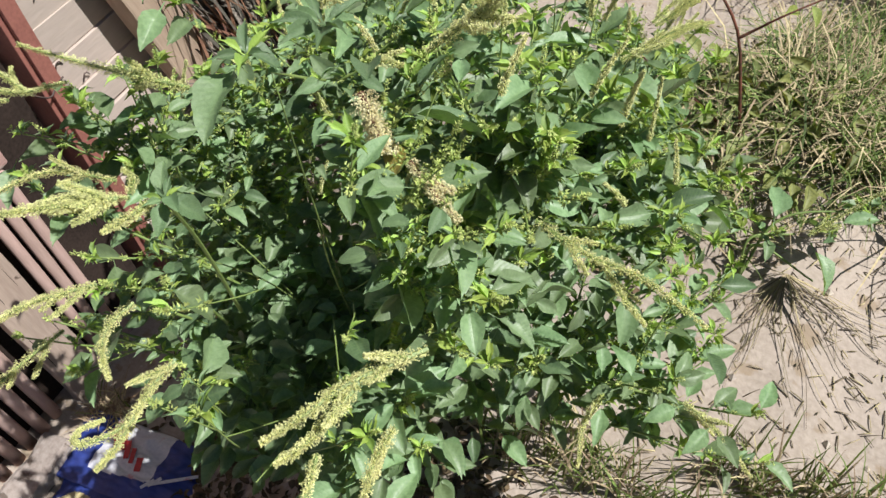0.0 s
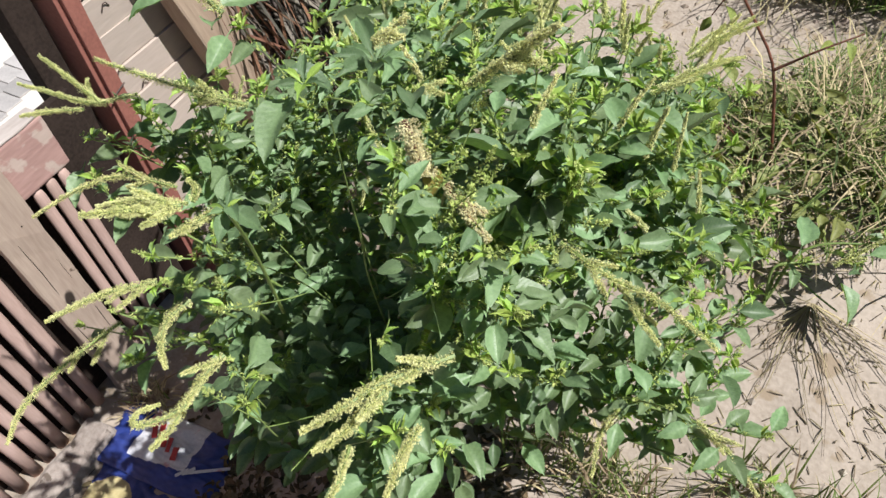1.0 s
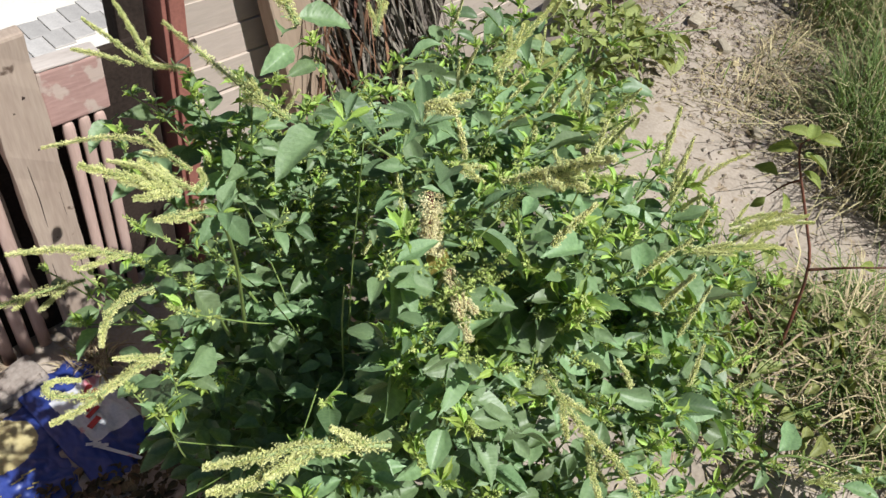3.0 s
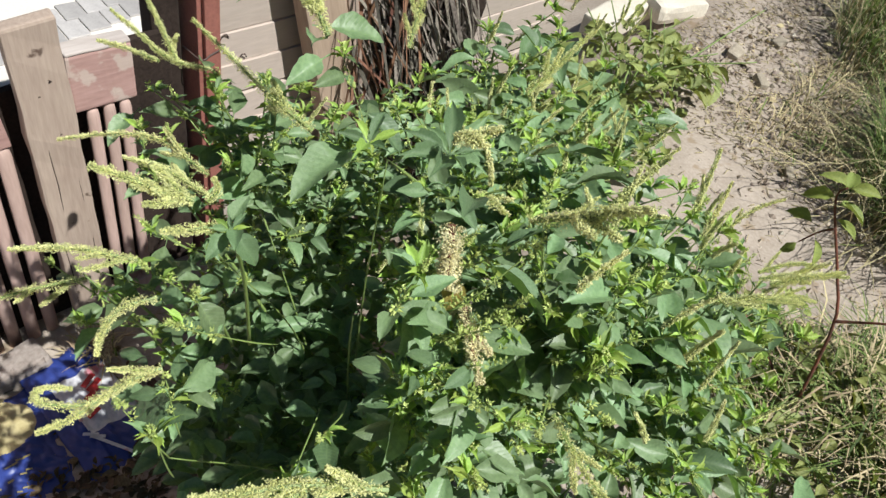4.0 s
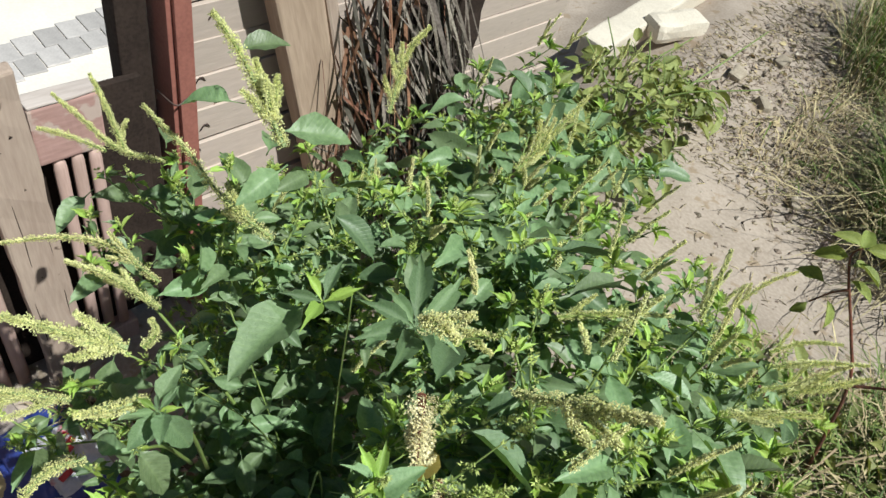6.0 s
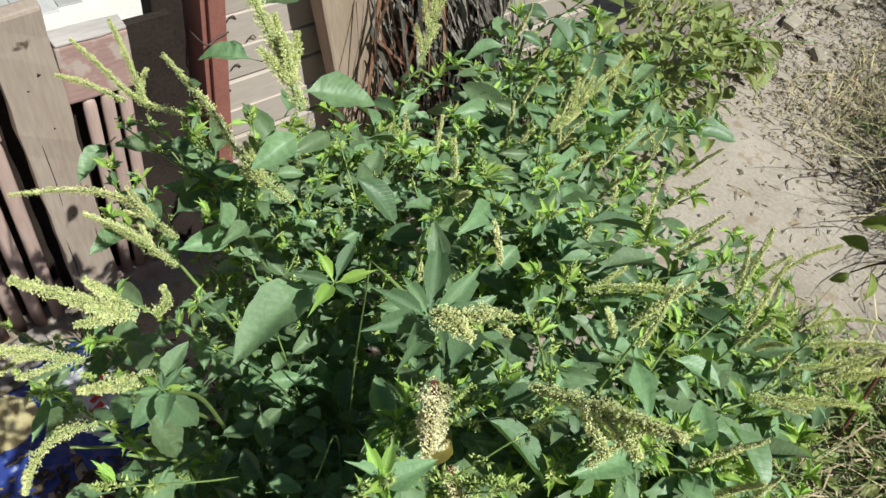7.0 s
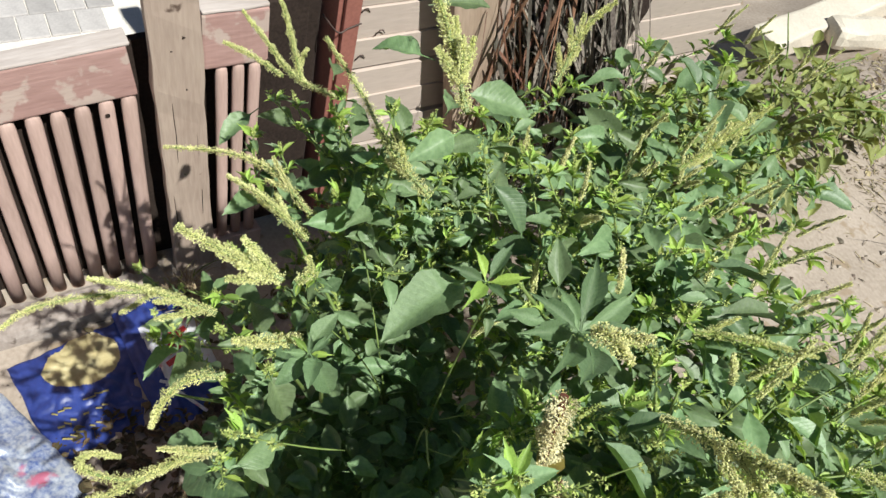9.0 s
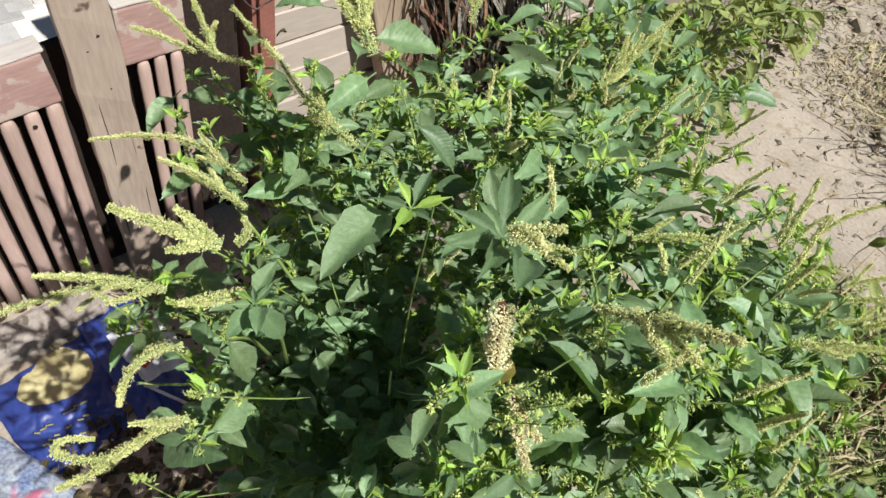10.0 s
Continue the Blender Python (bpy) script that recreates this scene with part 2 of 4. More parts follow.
def level(x, y):
    """The ground's height: a low strip along the fence, and a bank of sand beside it."""
    s = x + 0.35 * min(y, 6)
    h = 0.36 * step(-0.75, 0.15, s)
    h += 0.17 * math.exp(-((x - 0.12) ** 2 + (y - 1.95) ** 2) / 0.16)
    if abs(x) < 6 and -3 < y < 8:
        h += 0.016 * noise.noise((x * 2.3, y * 2.3, 3)) + 0.008 * noise.noise((x * 8, y * 8, 1)) + 0.004 * noise.noise((x * 23, y * 23, 2))
    return h


# ---- ground ----
def spaced(lo, hi, gap):
    inner = list(np.arange(lo, hi + 1e-6, gap))
    far, at, grow = [], 0.0, gap
    while at < 600:
        grow *= 1.45
        at += grow
        far.append(at)
    return [lo - d for d in reversed(far)] + inner + [hi + d for d in far]


xs, ys = spaced(-2.0, 1.6, 0.035), spaced(-0.4, 5.6, 0.04)
g = Geo()
g.add([(x, y, level(x, y)) for y in ys for x in xs], [(j * len(xs) + i, j * len(xs) + i + 1, (j + 1) * len(xs) + i + 1, (j + 1) * len(xs) + i) for j in range(len(ys) - 1) for i in range(len(xs) - 1)])
tagged(part("ground", g.mesh("ground", [SAND])), "pale dry sandy soil with scattered debris", "ground", kind="structure")

# the yard behind the fence
yard = tagged(part("pavement", board_mesh("pavement", (3.6, 6.0, 0.05), CONCRETE, 0.006, 0.001)), "bright pale concrete yard behind the fence", "pavement", kind="structure")
put(yard, pose(-3.75, 0.4, 0.005))
paver_mesh = board_mesh("paver", (0.118, 0.088, 0.03), PAVER, 0.004, 0.0006, 1)
for i in range(-2, 20):
    for j in range(5 if i < 9 else 2):
        x = -2.44 - 0.122 * j - (0.02 * (i - 9) + 0.16 if i >= 9 else 0)
        p = part("paver", paver_mesh, yard)
        p.matrix_parent_inverse = yard.matrix_basis.inverted()
        put(p, pose(x + 0.002 * R.random(), 0.15 + 0.092 * i + 0.046 * (j % 2), 0.022 + 0.002 * R.random(), 0, 0, R.uniform(-1, 1)))

# ---- fence ----
FX = -1.405


def slat_mesh(name, width, high, seed):
    """A rounded upright bar with a rounded top."""
    bm = bmesh.new()
    rows = [(-0.5, 1), (-0.2, 1), (0.2, 1), (0.46, 1), (0.485, 0.86), (0.5, 0.5)]
    rings = []
    for t, w in rows:
        ring = []
        for k in range(8):
            a = math.pi * k / 7
            q = Vector((0.012 * math.sin(a) * w - 0.004, -0.5 * width * math.cos(a) * w, t * high))
            ring.append(bm.verts.new(q + noise.noise_vector(q * 17 + Vector((seed, 0, 0))) * 0.0016))
        rings.append(ring)
    for a, b in zip(rings, rings[1:]):
        for k in range(7):
            bm.faces.new((a[k], a[k + 1], b[k + 1], b[k]))
        bm.faces.new((a[7], a[0], b[0], b[7]))
    bm.faces.new(rings[-1])
    bm.faces.new(rings[0][::-1])
    bmesh.ops.recalc_face_normals(bm, faces=bm.faces)
    me = bpy.data.meshes.new(name)
    bm.to_mesh(me)
    bm.free()
    me.materials.append(PINK)
    for poly in me.polygons:
        poly.use_smooth = True
    return me


def fence_panel(y0, y1, slats, rail_low, rail_top, slat_low, label, slope=0.0):
    t = thing("slatted_fence", label, "fence", (FX, 0.5 * (y0 + y1), slat_low), "slatted fences")
    inv = t.matrix_basis.inverted()

    def on(name, me, m, lab=""):
        p = part(name, me, t, lab)
        p.matrix_parent_inverse = inv
        return put(p, m)
    mid = 0.5 * (y0 + y1)
    fall = math.tan(radians(slope))
    drop = fall * (y1 - mid)
    rail = on("rail", board_mesh("rail", (0.04, y1 - y0, rail_top - rail_low), RAILPINK, 0.006, 0.003, 8, y0), pose(FX - 0.012, mid, 0.5 * (rail_low + rail_top) - drop, slope, 0, 0), "faded red top rail")
    cap = part("cap", board_mesh("cap", (0.048, y1 - y0, 0.008), CAP, 0.004, 0.003, 8, y1), rail, "bleached worn top edge")
    cap.matrix_parent_inverse = rail.matrix_basis.inverted()
    put(cap, pose(FX - 0.016, mid, rail_top + 0.004 - drop, slope, 0, 0))
    # added near-black sheet: shade between slats and beside the plank, put into colour
    on("slat_gap_shade", board_mesh("slat_gap_shade", (0.02, y1 - y0 + 0.13, rail_top - slat_low), DARK, 0.002, 0.001), pose(FX - 0.055, mid + 0.05, 0.5 * (rail_top + slat_low) - 0.03 - drop, slope, 0, 0), "near-black sheet painted as the shade between the slats")
    on("bottom_board", board_mesh("bottom_board", (0.045, y1 - y0, 0.12), PINK, 0.006, 0.004, 8, 3), pose(FX - 0.006, mid, slat_low - 0.065 - drop, slope, 0, 0), "worn pink bottom board")
    if slope:
        hole = bmesh.new()
        bmesh.ops.create_cone(hole, cap_ends=True, segments=10, radius1=0.005, radius2=0.005, depth=0.004)
        me = bpy.data.meshes.new("nail_hole")
        hole.to_mesh(me)
        hole.free()
        me.materials.append(DARK)
        on("nail_hole", me, pose(FX + 0.0085, slats[0] - slats[3], rail_low - 0.045, 0, 90, 0))
    shapes = [slat_mesh("slat", slats[1], rail_low - slat_low - 0.004, k) for k in range(4)]
    for k in range(slats[2]):
        on("slat", shapes[k % 4], pose(FX, slats[0] - k * slats[3], 0.5 * (rail_low + slat_low) + R.uniform(-0.006, 0.003) - fall * (y1 - slats[0] + k * slats[3]), R.uniform(-0.4, 0.4), 0, R.uniform(-2, 2)))
    return t


fence_panel(-0.62, 0.815, (0.797, 0.034, 28, 0.0478), 0.652, 0.785, 0.0, "faded pink slatted wooden fence panel, paint worn", 4.5)
fence_panel(0.958, 1.105, (1.075, 0.03, 3, 0.038), 0.69, 0.835, 0.07, "short faded pink slatted fence panel beside a post")

plank_post = tagged(part("fence_plank", board_mesh("fence_plank", (0.035, 0.108, 1.0), PLANK, 0.007, 0.006, 14, 5)), "weathered brown fence plank with a chipped top", "plank", group="fence planks")
put(plank_post, pose(FX + 0.018, 0.902, 0.45, 0.8, 0, 0))

for name, rows in (("crack", ((-0.034, 0.33, 0.13, 0.0016), (-0.022, 0.08, 0.16, 0.0012), (0.028, -0.12, 0.2, 0.0013), (-0.04, -0.22, 0.12, 0.0015))), ("nail", ((0.012, 0.36, 0.004, 0.004), (-0.015, 0.33, 0.003, 0.003), (0.01, 0.22, 0.005, 0.003), (-0.01, -0.05, 0.003, 0.003)))):
    for y, z, long, wide in rows:
        g = Geo()
        g.tube([(0.0172, y, z - long), (0.0172, y + 0.004, z), (0.0172, y + 0.001, z + long)], [wide * 0.4, wide, wide * 0.3], 5)
        part(name, g.mesh(name, [DARK]), plank_post)

# steel post with its flange, and dark timber behind it
red_post = thing("steel_post", "red-brown painted steel post with a wire round it", "post", (FX, 1.3, 0))
inv = red_post.matrix_basis.inverted()
for name, size, place, mat in (("flange", (0.012, 0.04, 1.5), (FX + 0.004, 1.303, 0.72), RED), ("web", (0.11, 0.02, 1.5), (FX - 0.058, 1.28, 0.72), RED), ("rear_flange", (0.012, 0.06, 1.5), (FX - 0.119, 1.297, 0.72), RED)):
    p = part(name, board_mesh(name, size, mat, 0.002, 0.0008), red_post)
    p.matrix_parent_inverse = inv
    put(p, pose(*place))
g = Geo()
g.tube(bezier([(FX + 0.013, 1.326, 0.762), (FX + 0.012, 1.295, 0.752), (FX + 0.012, 1.268, 0.745), (FX - 0.06, 1.262, 0.742)], 14), [0.0022] * 14, 5)
p = part("wire", g.mesh("wire", [WIRE]), red_post, "thin rusty wire")
p.matrix_parent_inverse = inv
dark_post = tagged(part("timber_post", board_mesh("timber_post", (0.06, 0.07, 1.5), DARK, 0.006, 0.004)), "dark old timber post beside the steel post", "post")
put(dark_post, pose(FX - 0.09, 1.222, 0.72))

# ---- board wall beside the steel post ----
wall = tagged(new("wall_boards"), "beige horizontal weatherboards with open joints", "wall", kind="structure")
for k in range(13):
    z = 0.06 + 0.0955 * k
    p = part("board", board_mesh("board", (0.018, 1.45, 0.0925 if k != 3 else 0.080), SIDING, 0.0015, 0.001, 10, k), wall)
    put(p, pose(FX - 0.03 + R.uniform(-0.001, 0.001), 2.05, z + R.uniform(-0.002, 0.002), R.uniform(-0.2, 0.2), 3, 0))
# added near-black sheet that paints the shade inside the board joints
p = part("joint_shade", board_mesh("joint_shade", (0.02, 1.45, 1.3), DARK, 0.002, 0.001), wall, "near-black sheet painted as the shade in the open joints")
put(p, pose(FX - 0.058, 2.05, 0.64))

for k, (y, z) in enumerate(((1.349, 0.77), (1.328, 0.564), (1.322, 0.492), (1.356, 0.63), (1.39, 0.93), (1.40, 0.70))):
    g = Geo()
    g.tube([(FX - 0.019, y - 0.013, z - 0.010), (FX - 0.014, y - 0.004, z + 0.009), (FX - 0.014, y + 0.004, z + 0.009), (FX - 0.019, y + 0.013, z - 0.006)], [0.0016] * 4, 5)
    part("staple", g.mesh("staple", [WIRE]), wall, "bent rusty wire staple")

lean = thing("leaning_post", "brown grooved timber post leaning on the boards", "post", (FX + 0.03, 1.82, 0.0))
inv = lean.matrix_basis.inverted()
for name, size, off, mat in (("beam", (0.06, 0.125, 1.45), 0.0, BROWN), ("edge_strip", (0.05, 0.034, 1.45), 0.085, PLANK)):
    p = part(name, board_mesh(name, size, mat, 0.008, 0.003, 10, 2), lean)
    p.matrix_parent_inverse = inv
    put(p, Matrix.Translation((FX + 0.04, 1.80, 0.0)) @ pose(0, 0, 0, 14, 0, 0) @ pose(0, off, 0.66))

# ---- leaves ----
def leaf_rows(kind):
    """Outline of a leaf along its length 0..1: place, half width, height of the midrib, lift of the edges."""
    if kind == "ovate":
        return [(0.0, 0.012, 0.0, 0.0), (0.21, 0.016, 0.015, 0.0), (0.28, 0.085, 0.02, 0.03), (0.38, 0.165, 0.03, 0.06), (0.50, 0.205, 0.03, 0.075), (0.65, 0.187, 0.025, 0.06), (0.81, 0.125, 0.0, 0.04), (0.93, 0.06, -0.03, 0.02), (1.0, 0.007, -0.06, 0.0)]
    if kind == "rhombic":
        return [(0.0, 0.012, 0.0, 0.0), (0.22, 0.016, 0.02, 0.0), (0.32, 0.085, 0.03, 0.02), (0.45, 0.17, 0.03, 0.05), (0.55, 0.19, 0.025, 0.06), (0.70, 0.14, 0.01, 0.045), (0.84, 0.08, -0.02, 0.03), (0.95, 0.04, -0.05, 0.01), (1.0, 0.005, -0.07, 0.0)]
    if kind == "lance":
        return [(0.0, 0.012, 0.0, 0.0), (0.14, 0.02, 0.01, 0.0), (0.30, 0.105, 0.03, 0.04), (0.50, 0.145, 0.04, 0.06), (0.75, 0.10, 0.02, 0.05), (1.0, 0.006, -0.06, 0.0)]
    return [(0.0, 0.015, 0.0, 0.0), (0.16, 0.02, 0.02, 0.0), (0.24, 0.22, 0.02, 0.03), (0.42, 0.36, 0.02, 0.05), (0.62, 0.32, 0.0, 0.04), (0.82, 0.18, -0.03, 0.02), (0.94, 0.07, -0.07, 0.0), (1.0, 0.006, -0.1, 0.0)]


def leaf_shape(kind, seed):
    rng = random.Random(seed)
    bend, twist = rng.uniform(-0.22, 0.08), rng.uniform(-0.5, 0.5)
    verts, uvs, faces = [], [], []
    for t, w, mid, lift in leaf_rows(kind):
        droop = bend * t * t
        for k, side in enumerate((-1, -0.5, 0, 0.5, 1)):
            wave = (0.022 * math.sin(11 * t + 2.1 * side + seed) + 0.014 * math.sin(23 * t - 3 * side + 2 * seed)) * abs(side)
            z = mid + droop + (lift * 2.1 * abs(side) if side else -0.012) + wave + twist * side * w * t
            ragged = 1 + 0.07 * math.sin(31 * t + seed + side)
            verts.append((side * w * ragged, t, z))
            uvs.append((0.5 + 0.5 * side * max(w, 0.02) / 0.3, t))
    n = len(leaf_rows(kind))
    for j in range(n - 1):
        for k in range(4):
            if leaf_rows(kind)[j + 1][1] < 0.02 and k in (0, 3):
                continue
            a = j * 5 + k
            faces.append((a, a + 1, a + 6, a + 5))
    return verts, faces, uvs


def large_leaf(seed):
    """A broad leaf with a finer outline, quilted between its side veins."""
    rows = bezier([(t, w, mid) for t, w, mid, lift in leaf_rows("ovate")], 26)
    verts, uvs, faces = [], [], []
    for j, (t, w, mid) in enumerate(rows):
        w = max(w, 0.004)
        for k in range(11):
            side = k / 5 - 1
            quilt = 0.010 * math.sin(52 * (t - 0.25 * abs(side) * w)) * (abs(side) * (1 - abs(side)) * 4) * (w > 0.05)
            edge = 1 + 0.05 * math.sin(37 * t + seed + side) * abs(side)
            z = mid - 0.10 * t * t + 0.11 * abs(side) ** 1.4 * (w / 0.2) + quilt + 0.016 * math.sin(14 * t + 2 * side + seed) * abs(side) * (w > 0.05)
            verts.append((side * w * edge, t, z))
            uvs.append((0.5 + 0.5 * side * max(w, 0.02) / 0.3, t))
    faces = [(j * 11 + k, j * 11 + k + 1, j * 11 + k + 12, j * 11 + k + 11) for j in range(25) for k in range(10)]
    return verts, faces, uvs


SHAPES = {kind: [leaf_shape(kind, s) for s in range(5)] for kind in ("ovate", "rhombic", "lance", "broad")}
SHAPES["large"] = [large_leaf(k) for k in range(5)]


def knot_shape(seed):
    """A small knot of pointed bracts along the y axis, about 9 mm long."""
    rng, verts, faces = random.Random(seed), [], []
    for i in range(13):
        t = rng.random()
        c = rng.uniform(0, 6.28)
        out = Vector((math.cos(c), rng.uniform(0.1, 0.9), math.sin(c))).normalized()
        q = Vector((0, 0.009 * t, 0)) + out * 0.0022 * (1 - 0.4 * t)
        side = out.orthogonal().normalized() * rng.uniform(0.0006, 0.0011)
        k, other = len(verts), out.cross(side)
        verts += [q + side, q + other, q - side - other, q + out * rng.uniform(0.0018, 0.0042)]
        faces += [(k, k + 1, k + 3), (k + 1, k + 2, k + 3), (k + 2, k, k + 3)]
    return verts, faces


KNOTS = [knot_shape(s) for s in range(4)]


def leaf_pose(base, way, up, size, spin=0.0):
    y = Vector(way).normalized()
    x = y.cross(Vector(up))
    x = x.normalized() if x.length > 1e-3 else Vector((1, 0, 0))
    z = x.cross(y)
    m = Matrix((x, y, z)).transposed().to_4x4()
    return Matrix.Translation(base) @ m @ Matrix.Rotation(spin, 4, "Y") @ Matrix.Diagonal((size, size, size, 1))


def spike_into(geo, points, thick, seed, loose=0.0):
    """A curved flower spike: an axis crowded with tiny pointed bracts."""
    rng = random.Random(seed)
    line = bezier(points, 22)
    total = sum((b - a).length for a, b in zip(line, line[1:]))
    geo.tube(line, [thick * (0.4 - 0.25 * i / 21) for i in range(22)], 5, 0)
    count = int(min(2600, 140 + total * 21000 * (thick / 0.006)))
    for i in range(count):
        t = rng.random() ** 0.9
        k = min(int(t * 21), 20)
        p = line[k].lerp(line[k + 1], t * 21 - k)
        way = (line[k + 1] - line[k]).normalized()
        a = way.orthogonal().normalized()
        ang = rng.uniform(0, 2 * math.pi)
        out = (Matrix.Rotation(ang, 3, way) @ a)
        lump = 0.8 + 0.75 * noise.noise((t * total * 120, math.cos(ang), seed + math.sin(ang)))
        r = thick * lump * (1.0 - 0.62 * t ** 2.2) * (0.75 + 0.25 * min(1, t * 8))
        q = p + out * r * rng.uniform(0.35, 1.0 + loose)
        s = rng.uniform(0.0005, 0.00095) * (0.75 + thick * 30)
        tip = q + (out + way * rng.uniform(-0.3, 0.7)).normalized() * s * rng.uniform(0.9, 2.4)
        b, c = out.cross(way) * s, way * s
        geo.add([q + b, q + c, q - b - c, tip], [(0, 1, 3), (1, 2, 3), (2, 0, 3)], mat=1)


def spike(parent, points, thick, seed, name="flower_spike", mats=None, label="", twigs=0, loose=0.0):
    geo = Geo()
    spike_into(geo, points, thick, seed, loose=loose)
    rng = random.Random(seed + 100)
    line = bezier(points, 12)
    for k in range(twigs):
        i = rng.randint(1, 4)
        way = (line[i + 2] - line[i]).normalized()
        out = (way + Matrix.Rotation(rng.uniform(0, 6.28), 3, way) @ way.orthogonal().normalized() * 0.9).normalized()
        far = rng.uniform(0.014, 0.042)
        spike_into(geo, [line[i], line[i] + out * far * 0.5 + way * 0.004, line[i] + out * far + way * 0.012], thick * 0.75, seed * 7 + k, loose=loose)
    return part(name, geo.mesh(name, mats or [STEM, SEED], False), parent, label)


class Plant:
    """Stems, leaves and spikes of one plant, gathered before they are made into parts."""

    def __init__(self, name, label, root):
        self.root, self.rng = Vector(root), random.Random(sum(ord(c) for c in name) + int(root[1] * 100))
        self.ob = thing(name, label, "plant", root)
        self.leaves, self.clear, self.kept, self.hollows = [], [], [], []
        self.limbs, self.buds = [], []

    def inverse(self, ob):
        ob.matrix_parent_inverse = self.ob.matrix_basis.inverted()
        return ob

    def limb(self, tip, r0=0.0048, r1=0.0018, sag=0.06):
        a, b = self.root, Vector(tip)
        mid = a.lerp(b, 0.45)
        mid.z += 0.10 * (b.z - a.z) + sag
        mid += Vector((self.rng.uniform(-0.05, 0.05), self.rng.uniform(-0.05, 0.05), 0))
        b.z -= 0.05
        line = bezier([a, mid, b], 16)
        g = Geo()
        g.tube(line, [(r0 + (r1 - r0) * i / 15) * (0.4 if self.hidden(p, 1.4) else 1) for i, p in enumerate(line)], 7)
        self.inverse(part("stem", g.mesh("stem", [STEM]), self.ob))
        self.limbs.append(line)
        return line

    def leaf(self, base, way, up, size, kind, mat):
        self.leaves.append((leaf_pose(base, way, up, size, self.rng.uniform(-0.35, 0.35)), kind, self.rng.randrange(5), mat))

    def keep(self, *args):
        self.leaf(*args)
        self.kept.append(self.leaves.pop())

    def bud(self, place, way, size):
        """A knot of young flowers in the axil of a leaf or at a tip."""
        self.buds.append((leaf_pose(place, way, (0.3, 0.2, 1), size, self.rng.uniform(0, 6.28)), self.rng.randrange(len(KNOTS))))

    def hidden(self, p, extra=1.0):
        """Whether a place lies in one of the shaded hollows, open towards the path."""
        for start, wide, deep in self.hollows:
            axis = Vector((0.30, -0.32, 0.9))
            q = p - Vector(start)
            if (q - axis * min(max(q.dot(axis), 0), deep)).length < wide * extra * (0.85 + 0.5 * noise.noise(p * 9)):
                return True
        return False

    def shoot(self, twigs, tip, leaf_size, crowd=1.0, kind="ovate", mat=0, top=True):
        """A side shoot from the nearest limb to tip, with its leaves and a rosette at the end."""
        rng, tip = self.rng, Vector(tip)
        line = min(self.limbs, key=lambda q: min((tip - p).length for p in q))
        near = min(range(3, 16), key=lambda i: (tip - line[i]).length + 0.5 * max(0, line[i].z - tip.z + 0.05))
        base = line[max(3, near - rng.randint(0, 2))]
        if (tip - base).length > 0.8:
            base = tip.lerp(base, 0.8 / (tip - base).length)
        mid = base.lerp(tip, 0.5) + Vector((rng.uniform(-0.02, 0.02), rng.uniform(-0.02, 0.02), -0.02))
        path = bezier([base, mid, tip], 9)
        stout = 1.0
        if tip.x < -0.2 and self.hidden(tip):
            return
        if any(self.hidden(p, 1.1) for p in path[:8]):
            path, stout = bezier(path[4:] if (path[0] - tip).length < 0.25 else path[6:], 9), 0.5
        twigs.tube(path, [stout * (0.0022 - 0.0011 * i / 8) * min(1, 0.25 + 0.5 * i) for i in range(9)], 5)
        length = (tip - path[0]).length
        count = max(4, int((5 + length * 20) * crowd))
        spin = rng.uniform(0, 6.28)
        for i in range(count):
            t = 0.12 + 0.86 * i / count
            k = min(int(t * 8), 7)
            p = path[k].lerp(path[k + 1], t * 8 - k)
            along = (path[k + 1] - path[k]).normalized()
            spin += 2.4 + rng.uniform(-0.4, 0.4)
            out = Vector((math.cos(spin), math.sin(spin), 0))
            size = leaf_size * (0.55 + 0.6 * math.sin(math.pi * min(1, 0.25 + 0.75 * (1 - t)))) * rng.choice((0.45, 0.7, 0.9, 1.05, 1.3)) * rng.uniform(0.85, 1.15)
            way = out * rng.uniform(0.7, 1.1) + along * rng.uniform(0.1, 0.5) + Vector((0, 0, rng.uniform(-0.5, 0.3)))
            up = Vector((0.38, 0.0, 1)) + Vector((rng.uniform(-0.5, 0.5), rng.uniform(-0.5, 0.5), 0))
            self.leaf(p, way, up, size, rng.choice(("ovate", "ovate", "rhombic")) if kind == "ovate" else rng.choice((kind, kind, "ovate", "rhombic")), mat)
            if mat == 0 and rng.random() < 0.95:
                self.bud(p, along + out * 0.6, rng.uniform(0.7, 1.7))
            if rng.random() < 0.65 and mat == 0:
                for _ in range(4):
                    c = rng.uniform(0, 6.28)
                    self.leaf(p, Vector((math.cos(c), math.sin(c), rng.uniform(0.1, 1.0))), (rng.uniform(-0.5, 0.5), 0.2, 1), leaf_size * rng.uniform(0.25, 0.5), "lance", 1 if rng.random() < 0.58 else 0)
        if top:
            for i in range(rng.randint(8, 13)):
                c = rng.uniform(0, 6.28)
                self.leaf(tip, Vector((math.cos(c), math.sin(c), rng.uniform(0.1, 1.3))), (rng.uniform(-0.6, 0.6), rng.uniform(-0.6, 0.6), 1), leaf_size * rng.uniform(0.24, 0.6), "lance", 1 if rng.random() < 0.82 else 0)
            along = (path[8] - path[6]).normalized() + Vector((0.1, 0, 0.5))
            for i in range(rng.randint(2, 6)):
                self.bud(tip + along.normalized() * 0.005 * i, along, rng.uniform(0.9, 1.5) * (1 - 0.1 * i))

